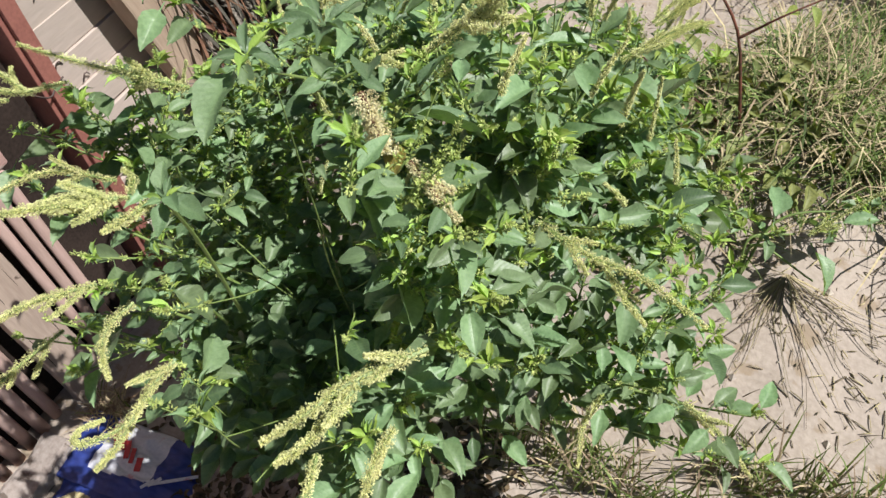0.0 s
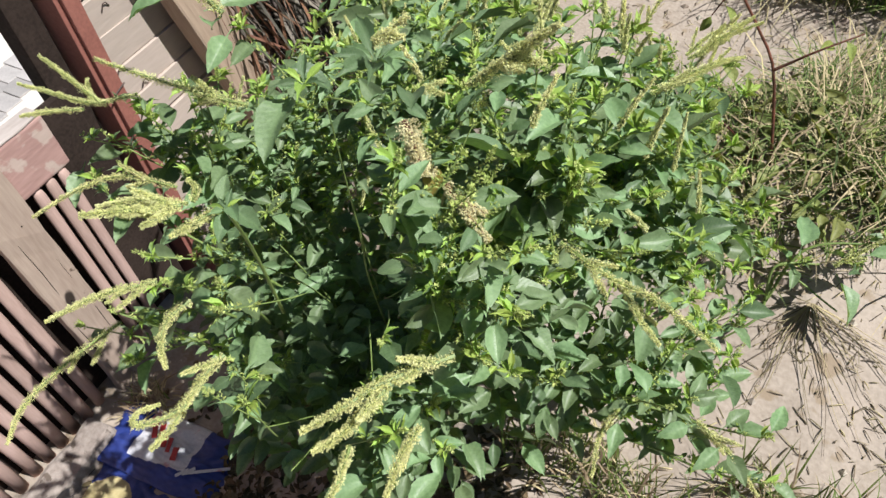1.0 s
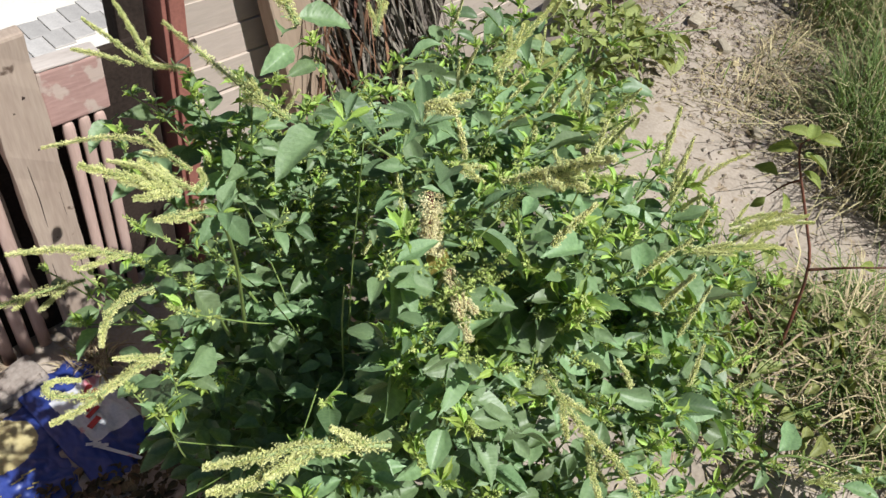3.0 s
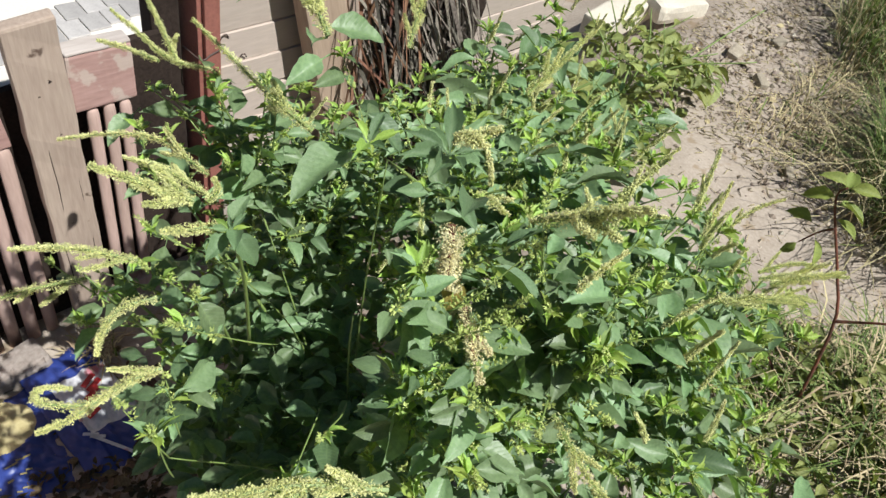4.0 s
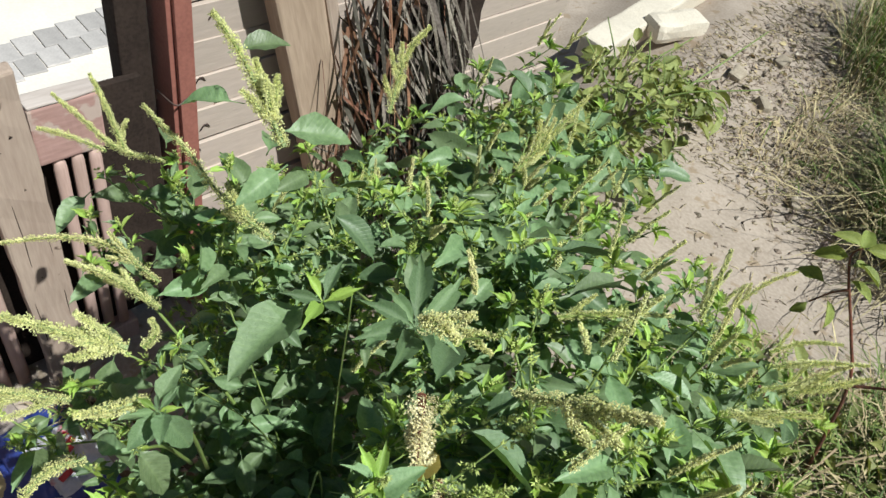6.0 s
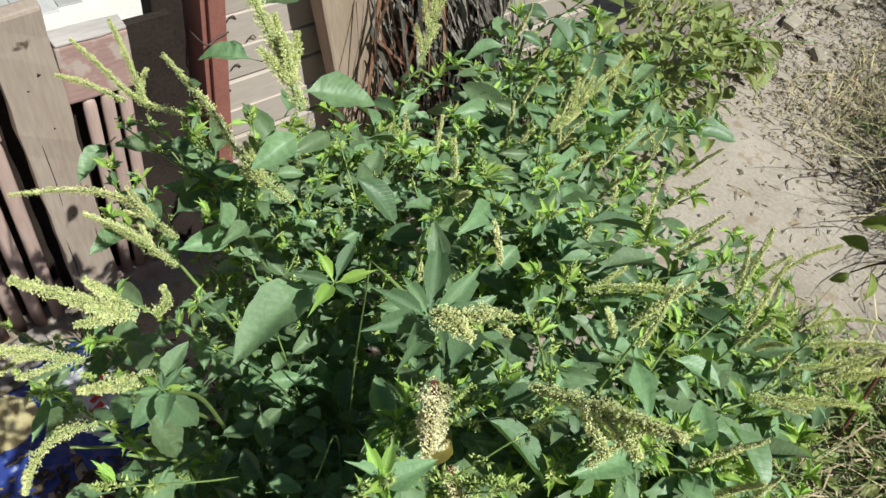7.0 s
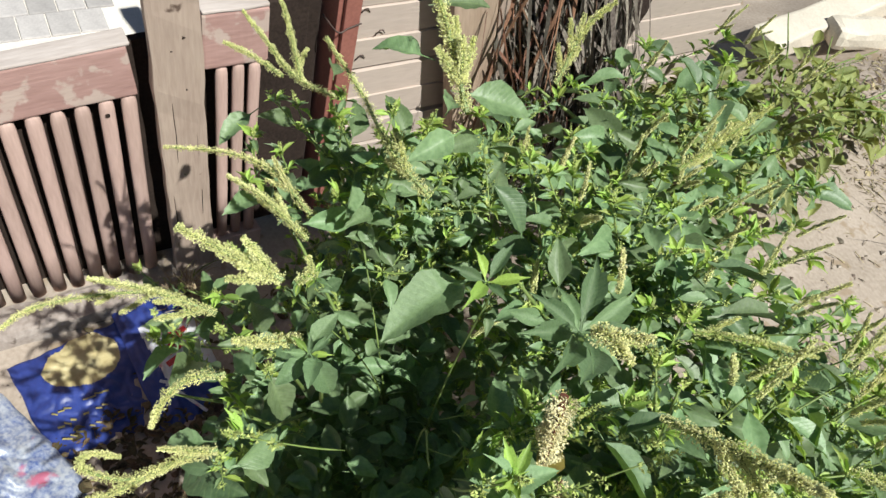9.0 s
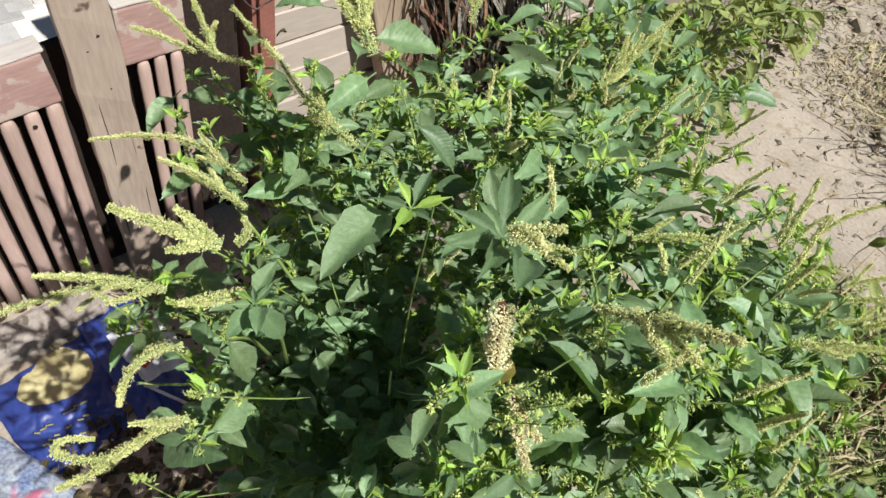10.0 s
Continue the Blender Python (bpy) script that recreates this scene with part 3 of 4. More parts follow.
    def finish(self, twigs, mats, single=0, near=None):
        """The leaves nearest to a stretch of the plan become parts of their own, the rest one part."""
        self.inverse(part("shoot_tangle", twigs.mesh("shoot_tangle", [STEM]), self.ob))["kind"] = "stuff"
        # leaves leave room round the spikes and over them towards the open side
        open_side = Vector((0.35, -0.35, 0.87))
        room = [q + open_side * d for q in self.clear for d in (0.0, 0.04, 0.08, 0.13, 0.18)] + [q + SUN * d for q in self.clear for d in (0.05, 0.10, 0.16, 0.23, 0.3)]
        if room:
            room = np.array([tuple(q) for q in room])
            mids = np.array([tuple(m @ Vector((0, 0.55, 0))) for m, *_ in self.leaves])
            gap = np.array([np.sqrt(((room - q) ** 2).sum(1)).min() for q in mids])
            self.leaves = [leaf for leaf, d in zip(self.leaves, gap) if d > 0.031]
        self.leaves = [leaf for leaf in self.leaves if leaf[0].translation.x > -0.2 or not (self.hidden(leaf[0].translation) or self.hidden(leaf[0] @ Vector((0, 0.6, 0))))]
        self.leaves += self.kept
        self.buds = [bud for bud in self.buds if bud[0].translation.x > -0.2 or not self.hidden(bud[0].translation)]
        order = sorted(range(len(self.leaves)), key=lambda i: (self.leaves[i][0].translation - Vector(near or (0, 0, 0))).length)
        made, rest, alike = {}, Geo(), {}
        for n, i in enumerate(order):
            m, kind, which, mat = self.leaves[i]
            if n < single:
                key = (kind, which, mat)
                if key not in made:
                    g = Geo()
                    g.add(*SHAPES[kind][which])
                    made[key] = g.mesh("leaf", [mats[mat]])
                put(self.inverse(part("leaf", made[key], self.ob)), m)
            else:
                alike.setdefault((kind, which, mat), []).append(m)
        for (kind, which, mat), places in alike.items():
            rest.many(places, *SHAPES[kind][which], mat)
        if self.buds:
            knots = Geo()
            for k, (verts, faces) in enumerate(KNOTS):
                places = [m for m, which in self.buds if which == k]
                if places:
                    knots.many(places, verts, faces, [(0.5, 0.5)] * len(verts))
            self.inverse(part("bud_tangle", knots.mesh("bud_tangle", [BUD], False), self.ob))["kind"] = "stuff"
        ob = self.inverse(part("foliage", rest.mesh("foliage", mats), self.ob))
        ob["kind"] = "stuff"
        return self.ob


def crown(x, y):
    """Height of the leafy top over the plan."""
    u = y - 0.85
    ridge = -0.26 + 0.18 * min(u, 0.45) - 0.62 * max(0, u - 0.45)
    v = x - ridge
    h = 1.47 - (0.72 * u ** 1.2 / (1 + 0.35 * u) if u > 0 else 3.0 * u * u)
    h -= ((0.85 + 2.1 * step(1.15, 0.85, y)) * v * v if v < 0 else (4.5 - 1.6 * step(1.1, 1.4, y)) * v * v)
    h += 0.22 * math.exp(-((x + 0.9) ** 2 + (y - 1.9) ** 2) / 0.10)
    h -= 0.38 * step(-0.22, -0.33, x) * step(-0.72, -0.60, x) * step(1.12, 0.96, y)
    return h + 0.05 * noise.noise((x * 5, y * 5, 9)) + 0.03 * noise.noise((x * 13, y * 13, 4))


def tips_over(x0, x1, y0, y1, apart, tries, seed, least=0.35):
    rng, found = random.Random(seed), []
    for _ in range(tries):
        x, y = rng.uniform(x0, x1), rng.uniform(y0, y1)
        h = crown(x, y)
        low = level(x, y)
        verge = y - (0.63 + 0.5 * max(0, -0.34 - x))
        if h < low + least or x < -1.3 or verge < 0 or (x > -0.17 and y < 0.86 + 0.9 * (x + 0.12)):
            continue
        z = h - (0 if rng.random() < 0.5 or verge < 0.05 else rng.uniform(0.06, 0.55) * (h - low - 0.2))
        p = Vector((x, y, z))
        if y < 0.95 and x < -0.47 and z < 1.0:
            continue
        if all((p - q).length > apart for q in found):
            found.append(p)
    return found


# ---- the large amaranth ----
main = Plant("amaranth_bush", "tall bushy green amaranth with pale yellow-green flower spikes", (-0.42, 1.02, level(-0.42, 1.02)))
def spikes_of(plant, rows):
    for n, (thick, twigs, *points) in enumerate(rows):
        plant.inverse(spike(plant.ob, points, thick * 1.04, n + 11, twigs=twigs, loose=0.35))
        plant.clear += bezier(points, 9)


spikes_of(main, (
    (0.0050, 2, (-0.60, 0.84, 1.19), (-0.658, 0.814, 1.211), (-0.699, 0.776, 1.209), (-0.742, 0.718, 1.191)),
    (0.0055, 2, (-0.569, 0.824, 1.188), (-0.635, 0.80, 1.190), (-0.694, 0.776, 1.175)),
    (0.0072, 4, (-0.45, 0.742, 1.319), (-0.477, 0.707, 1.335), (-0.51, 0.672, 1.349)),
    (0.0050, 0, (-0.443, 0.752, 1.318), (-0.448, 0.766, 1.324), (-0.459, 0.768, 1.331)),
))
spikes_of(main, (
    (0.0068, 2, (-0.514, 0.927, 1.288), (-0.573, 0.906, 1.307), (-0.674, 0.924, 1.285), (-0.761, 0.915, 1.297)),
    (0.0042, 0, (-0.697, 0.908, 1.262), (-0.752, 0.875, 1.256), (-0.804, 0.859, 1.270), (-0.846, 0.846, 1.281)),
    (0.0042, 0, (-0.74, 0.88, 1.256), (-0.799, 0.888, 1.277), (-0.842, 0.891, 1.297)),
    (0.0042, 0, (-0.75, 0.876, 1.256), (-0.77, 0.892, 1.263), (-0.781, 0.903, 1.268)),
    (0.0040, 0, (-0.76, 0.865, 1.250), (-0.808, 0.840, 1.249), (-0.831, 0.817, 1.252)),
))
spikes_of(main, (
    (0.0052, 0, (-0.365, 0.722, 1.372), (-0.370, 0.695, 1.376), (-0.377, 0.673, 1.379)),
    (0.0048, 0, (-0.420, 0.682, 1.244), (-0.425, 0.649, 1.244), (-0.416, 0.625, 1.235), (-0.405, 0.612, 1.219)),
    (0.0052, 1, (-0.373, 0.659, 1.199), (-0.376, 0.623, 1.200), (-0.371, 0.574, 1.196), (-0.375, 0.540, 1.194)),
    (0.0044, 0, (-0.376, 0.630, 1.198), (-0.376, 0.585, 1.198), (-0.398, 0.553, 1.204), (-0.407, 0.560, 1.207), (-0.399, 0.584, 1.197)),
    (0.0056, 2, (-0.642, 0.693, 1.046), (-0.670, 0.614, 1.038), (-0.685, 0.540, 1.026), (-0.678, 0.494, 1.007)),
))
spikes_of(main, (
    (0.0075, 6, (-0.498, 0.924, 1.425), (-0.538, 0.926, 1.453), (-0.575, 0.925, 1.480), (-0.622, 0.928, 1.490)),
    (0.0070, 4, (-0.73, 1.282, 1.173), (-0.774, 1.343, 1.232), (-0.783, 1.393, 1.265)),
    (0.0064, 3, (-0.127, 0.732, 1.262), (-0.167, 0.673, 1.276), (-0.188, 0.629, 1.281), (-0.209, 0.598, 1.277)),
    (0.0060, 1, (-0.163, 0.675, 1.272), (-0.174, 0.623, 1.271), (-0.194, 0.590, 1.266)),
    (0.0052, 1, (-0.130, 0.666, 1.234), (-0.131, 0.631, 1.238), (-0.125, 0.590, 1.230)),
    (0.0050, 0, (-0.178, 0.619, 1.238), (-0.170, 0.588, 1.238), (-0.167, 0.555, 1.232)),
))
spikes_of(main, (
    (0.0050, 1, (-0.297, 0.973, 1.345), (-0.274, 0.973, 1.350), (-0.255, 0.978, 1.346)),
    (0.0065, 4, (-0.502, 1.315, 1.219), (-0.513, 1.396, 1.245), (-0.526, 1.482, 1.274)),
    (0.0050, 1, (-0.301, 1.185, 1.200), (-0.256, 1.244, 1.214), (-0.212, 1.301, 1.214)),
    (0.0058, 4, (-0.063, 1.332, 1.205), (-0.034, 1.370, 1.224), (-0.009, 1.415, 1.230)),
    (0.0054, 3, (-0.099, 1.250, 1.190), (-0.052, 1.296, 1.210), (-0.018, 1.338, 1.209)),
))
spikes_of(main, (
    (0.0055, 2, (-0.10, 0.93, 1.225), (-0.034, 0.920, 1.205), (0.020, 0.926, 1.186), (0.092, 0.920, 1.145)),
    (0.0045, 1, (-0.03, 0.935, 1.19), (0.0, 0.915, 1.165), (0.034, 0.900, 1.144)),
    (0.0045, 2, (0.10, 0.965, 0.90), (0.15, 0.935, 0.905), (0.20, 0.90, 0.89)),
    (0.0045, 1, (0.0, 0.93, 0.91), (-0.01, 0.88, 0.91), (0.0, 0.83, 0.89)),
    (0.0050, 2, (-0.50, 0.70, 1.21), (-0.535, 0.65, 1.225), (-0.575, 0.60, 1.215)),
))
spikes_of(main, (
    (0.0052, 2, (-0.10, 1.49, 1.08), (-0.06, 1.535, 1.10), (-0.009, 1.585, 1.113)),
    (0.0048, 2, (-0.09, 1.46, 1.06), (-0.05, 1.53, 1.06), (-0.02, 1.57, 1.05)),
    (0.0046, 1, (-0.12, 1.58, 1.02), (-0.09, 1.63, 1.04), (-0.05, 1.68, 1.04)),
    (0.0044, 1, (-0.20, 1.56, 1.06), (-0.19, 1.62, 1.09), (-0.17, 1.68, 1.10)),
    (0.0044, 0, (-0.07, 1.38, 1.15), (-0.05, 1.41, 1.19), (-0.03, 1.43, 1.22)),
))
for n, (thick, *points) in enumerate((
    (0.0088, (-0.24, 0.868, 1.405), (-0.23, 0.864, 1.385), (-0.222, 0.864, 1.362), (-0.214, 0.868, 1.342)),
    (0.0066, (-0.20, 0.866, 1.338), (-0.182, 0.858, 1.325), (-0.163, 0.852, 1.310), (-0.144, 0.847, 1.296)),
)):
    main.inverse(spike(main.ob, points, thick, 91 + n, "withered_spike", [TWIG, DEAD], "withered cream-brown flower spike", 2, 0.6))
    main.clear += bezier(points, 7)
spikes_of(main, (
    (0.0058, 1, (-0.243, 0.847, 1.507), (-0.228, 0.848, 1.515), (-0.213, 0.849, 1.518)),
    (0.0062, 2, (-0.192, 0.910, 1.430), (-0.15, 0.908, 1.472), (-0.124, 0.906, 1.500), (-0.102, 0.905, 1.522)),
))

main.hollows = [((-0.45, 0.92, 0.92), 0.13, 0.54), ((-0.43, 0.75, 0.72), 0.10, 0.48), ((-0.40, 0.85, 0.88), 0.105, 0.50)]
for tip in ((-0.25, 0.78, 1.38), (-0.38, 0.92, 1.40), (-0.15, 1.02, 1.30), (-0.52, 0.80, 1.20), (-0.70, 0.95, 1.15), (-0.40, 1.22, 1.22), (-0.12, 1.26, 1.08), (-0.55, 1.42, 1.02), (-0.85, 1.20, 0.92), (-0.30, 0.62, 1.10), (-0.60, 0.66, 0.92), (-0.28, 1.5, 0.9), (-0.05, 0.95, 1.0), (0.1, 0.95, 0.86), (-0.46, 0.7, 1.12), (-0.34, 0.64, 1.14), (-0.66, 0.74, 1.02), (-0.72, 0.86, 1.1), (-0.6, 0.78, 1.06), (0.05, 0.96, 0.95)):
    main.limb(tip)
shoots = Geo()
for p in tips_over(-1.15, 0.12, 0.52, 1.62, 0.072, 12000, 5):
    if p.y > 1.28 and main.rng.random() < 0.4:
        continue
    main.shoot(shoots, p, (0.039 + 0.013 * main.rng.random()) * (1 + 0.3 * step(0.95, 1.35, p.y)), 1.25 - 0.2 * step(0.95, 1.35, p.y))
for tip in ((-0.52, 0.65, 1.20), (-0.47, 0.70, 1.22), (-0.32, 0.60, 1.25), (-0.29, 0.61, 1.24), (-0.37, 0.66, 1.18), (-0.34, 0.67, 1.29), (0.08, 0.98, 0.92), (0.14, 0.95, 0.90), (0.18, 0.965, 0.92), (0.0, 0.93, 0.90), (0.20, 0.92, 0.89), (0.06, 0.90, 1.02), (0.04, 1.02, 1.08)):
    main.shoot(shoots, tip, 0.052, 0.9)
for tip in ((-0.677, 0.664, 1.05), (-0.63, 0.704, 1.06), (-0.565, 0.725, 1.13), (-0.614, 0.767, 1.12), (-0.589, 0.66, 1.03), (-0.71, 0.807, 1.13), (-0.721, 0.853, 1.16), (-0.657, 0.904, 1.13), (-0.564, 0.838, 1.11), (-0.718, 0.92, 1.21), (-0.648, 0.94, 1.20), (-0.783, 0.84, 1.13), (-0.701, 0.989, 1.21), (-0.56, 1.0, 1.34)):
    main.shoot(shoots, tip, 0.05, 0.75)
for tip in ((-0.72, 0.93, 1.19), (-0.66, 0.97, 1.21), (-0.62, 0.95, 1.25), (-0.79, 0.87, 1.18), (-0.76, 0.95, 1.19), (-0.83, 0.92, 1.12), (-0.68, 1.03, 1.2)):
    main.shoot(shoots, tip, 0.05, 0.6)
for tip in ((-0.20, 0.84, 1.36), (-0.22, 0.80, 1.33), (-0.18, 0.88, 1.33), (-0.21, 0.76, 1.30), (-0.17, 0.80, 1.28), (-0.23, 0.88, 1.38), (-0.20, 0.72, 1.26), (-0.22, 0.92, 1.38), (-0.25, 0.95, 1.40), (-0.19, 0.90, 1.40), (-0.24, 0.90, 1.34)):
    main.shoot(shoots, tip, 0.05, 1.1)
main.keep((-0.342, 0.85, 1.428), (0.018, -0.092, 0.002), (0.0, 0.12, 1), 0.093, "large", 0)
# single leaves over the shaded hollow, each from the end of its stalk to its tip
for base, tip in (
    ((-0.419, 0.722, 1.213), (-0.384, 0.733, 1.165)), ((-0.340, 0.718, 1.389), (-0.318, 0.729, 1.359)), ((-0.416, 0.642, 1.085), (-0.350, 0.666, 1.14)),
    ((-0.352, 0.722, 1.385), (-0.362, 0.745, 1.40)), ((-0.338, 0.72, 1.39), (-0.318, 0.705, 1.40)), ((-0.345, 0.715, 1.385), (-0.335, 0.69, 1.375)),
    ((-0.395, 0.70, 1.125), (-0.375, 0.725, 1.135)), ((-0.385, 0.688, 1.12), (-0.35, 0.70, 1.12)), ((-0.39, 0.685, 1.12), (-0.425, 0.70, 1.13)),
    ((-0.43, 0.665, 1.08), (-0.455, 0.625, 1.06)), ((-0.42, 0.73, 1.215), (-0.445, 0.76, 1.21)), ((-0.425, 0.715, 1.21), (-0.46, 0.70, 1.20)),
):
    way = Vector(tip) - Vector(base)
    main.keep(Vector(base) - way * 0.22, way, (0.35, -0.15, 1), way.length * 1.22, "large", 0)
for spot in ((-0.345, 0.718, 1.385), (-0.388, 0.688, 1.118), (-0.42, 0.722, 1.21)):
    for k in range(7):
        c = 0.9 * k
        main.keep(spot, (math.cos(c), math.sin(c), 0.5), (0.3, 0, 1), 0.014 + 0.004 * (k % 3), "lance", 1 if k % 3 == 1 else 0)
    for k in range(4):
        main.bud(Vector(spot) + Vector((0, 0, 0.004 * k)), (0.2, 0, 1), 1.4)
g = Geo()
for path in (((-0.44, 0.80, 1.05), (-0.39, 0.76, 1.25), (-0.345, 0.718, 1.385)), ((-0.47, 0.80, 0.95), (-0.43, 0.74, 1.05), (-0.388, 0.688, 1.118)), ((-0.48, 0.80, 1.0), (-0.45, 0.76, 1.13), (-0.42, 0.722, 1.21))):
    g.tube(bezier(path, 10), [0.0024 - 0.0008 * i / 9 for i in range(10)], 6)
main.inverse(part("stem", g.mesh("stem", [STEM]), main.ob))
for k in range(9):
    c = 0.7 * k + 0.3
    main.keep((-0.255, 0.86, 1.475), (math.cos(c), math.sin(c), 0.25 + 0.1 * (k % 3)), (0.3, 0, 1), 0.034 + 0.008 * (k % 4), "lance", 0)
for k in range(6):
    c = 1.05 * k
    main.keep((-0.325, 0.838, 1.445), (math.cos(c), math.sin(c), 0.5), (0.3, 0, 1), 0.026 + 0.006 * (k % 3), "lance", k % 2)
# leaves on the low branches that lie over the sand
for base, way in (((0.07, 0.98, 0.91), (0.9, 0.5, 0.1)), ((0.08, 0.975, 0.91), (0.2, 1, 0.3)), ((0.14, 0.94, 0.905), (0.8, -0.7, 0)), ((0.14, 0.945, 0.905), (-0.4, -0.9, 0)), ((0.10, 0.96, 0.90), (-0.7, -0.7, 0)), ((0.19, 0.98, 0.90), (0.2, 1, 0.2)), ((0.20, 0.93, 0.89), (0.9, -0.4, 0)), ((0.02, 0.95, 0.91), (-0.7, -0.6, 0)), ((0.13, 0.96, 0.905), (0.5, 0.8, 0.1))):
    main.keep(base, way, (0.4, -0.1, 1), 0.056, "large", 0)
main.keep((-0.222, 0.882, 1.345), (0.012, -0.03, -0.02), (0.5, -0.4, 1), 0.034, "broad", 2)
for base, way, size in (((-0.556, 0.92, 1.435), (-1, -0.7, -0.25), 0.075), ((-0.54, 0.935, 1.41), (0.45, 0.85, -0.1), 0.095), ((-0.50, 0.93, 1.40), (0.2, -0.9, -0.1), 0.07), ((-0.856, 0.875, 1.106), (0.35, -0.9, -0.25), 0.085), ((-0.52, 0.92, 1.40), (-0.7, 0.7, -0.3), 0.07), ((-0.60, 0.93, 1.46), (0.2, 0.9, 0.1), 0.07), ((-0.85, 0.98, 1.14), (-0.8, 0.4, -0.2), 0.075)):
    main.keep(base, way, (0.2, 0.1, 1), size * 0.88, "large", 0)
for base, way in (((-0.34, 1.18, 1.29), (0.5, 0.85, -0.35)), ((-0.18, 1.22, 1.15), (0.45, 0.8, -0.5)), ((-0.28, 1.12, 1.30), (0.3, 0.9, 0.1))):
    main.keep(base, way, (-0.3, -0.3, 1), 0.095, "lance", 0)
main.clear += [Vector((-0.34, 0.84, 1.43)), Vector((-0.335, 0.815, 1.43)), Vector((-0.33, 0.79, 1.43)), Vector((-0.325, 0.765, 1.43))]
# lower shoots that spread over the grass towards the sapling
for tip in ((-0.12, 1.5, 0.88), (-0.1, 1.66, 0.76)):
    main.limb(tip)
for tip in ((-0.07, 1.72, 0.86), (-0.15, 1.60, 1.0), (-0.10, 1.55, 1.05), (-0.20, 1.73, 0.92), (-0.05, 1.60, 1.0), (-0.25, 1.66, 0.97), (-0.03, 1.50, 1.07), (-0.13, 1.45, 1.1), (-0.05, 1.40, 1.1), (-0.01, 1.62, 0.93), (-0.12, 1.70, 0.82), (-0.06, 1.52, 0.95), (-0.18, 1.52, 1.03), (0.0, 1.54, 1.0), (-0.10, 1.36, 1.14), (-0.02, 1.33, 1.08), (-0.16, 1.38, 1.15)):
    main.shoot(shoots, tip, 0.058, 0.9)
# a dense ridge on the sunny side of the hollow, and shaded leaves below it
for k in range(46):
    x, y = main.rng.uniform(-0.19, -0.08), main.rng.uniform(0.76, 1.04)
    main.shoot(shoots, (x, y, main.rng.uniform(1.1, 1.38)), 0.046, 1.2)
for _ in range(900):
    x, y = main.rng.uniform(-0.62, -0.3), main.rng.uniform(0.72, 1.05)
    a = main.rng.uniform(0, 6.28)
    main.kept.append((leaf_pose((x, y, main.rng.uniform(0.62, 0.92)), (math.cos(a), math.sin(a), main.rng.uniform(-0.5, 0.2)), (main.rng.uniform(-0.5, 0.7), main.rng.uniform(-0.5, 0.5), 1), main.rng.uniform(0.04, 0.07)), "ovate", main.rng.randrange(5), 0))
# shaded leaves filling the inside of the bush
for _ in range(1700):
    x, y = main.rng.uniform(-0.75, 0.0), main.rng.uniform(0.62, 1.1)
    z = main.rng.uniform(1.0 if y < 0.95 and x < -0.5 else 0.72, crown(x, y) - 0.20) if crown(x, y) > 1.22 else 0
    if z and y > 0.63 + 0.4 * max(0, -0.34 - x) and (x < -0.17 or y > 0.88 + 0.9 * (x + 0.12)):
        a = main.rng.uniform(0, 6.28)
        main.leaf(Vector((x, y, z)), (math.cos(a), math.sin(a), main.rng.uniform(-0.5, 0.2)), (main.rng.uniform(-0.5, 0.7), main.rng.uniform(-0.5, 0.5), 1), main.rng.uniform(0.04, 0.075), "ovate", 0)
bush = main.finish(shoots, [LEAF, YOUNG, YELLOW], 300, (-0.33, 0.78, 1.40))


# upright young spikes scattered over the crown
rng = random.Random(21)
for n in range(64):
    x, y = rng.uniform(-0.75, 0.05), rng.uniform(0.92, 1.65)
    z = crown(x, y) - 0.01
    if z < 0.75:
        continue
    a = Vector((x, y, z))
    lean_by = Vector((rng.uniform(-0.03, 0.03), rng.uniform(-0.02, 0.04), 0))
    high = rng.uniform(0.04, 0.09)
    main.inverse(spike(bush, (a, a + lean_by * 0.4 + Vector((0, 0, high * 0.5)), a + lean_by + Vector((0, 0, high))), rng.uniform(0.0036, 0.0055), 300 + n))

# ---- a second amaranth farther along the fence ----
back = Plant("amaranth_bush", "leafy green amaranth growing along the board fence", (-0.92, 2.0, level(-0.92, 2.0)))
for tip in ((-0.95, 1.75, 0.9), (-0.75, 1.9, 0.85), (-1.1, 2.0, 0.8), (-0.9, 2.3, 0.75), (-0.75, 2.2, 0.7), (-1.15, 1.7, 0.75)):
    back.limb(tip, 0.009, 0.003)
shoots = Geo()
for p in tips_over(-1.2, -0.5, 1.6, 2.2, 0.165, 1800, 15, 0.3):
    back.shoot(shoots, p, 0.078, 0.7)
back_bush = back.finish(shoots, [LEAF, YOUNG])
for n in range(7):
    x, y = rng.uniform(-1.0, -0.7), rng.uniform(1.65, 2.2)
    a = Vector((x, y, crown(x, y)))
    back.inverse(spike(back_bush, (a, a + Vector((0.01, 0, 0.04)), a + Vector((0.02, rng.uniform(-0.03, 0.03), 0.09))), 0.005, 400 + n, twigs=2))

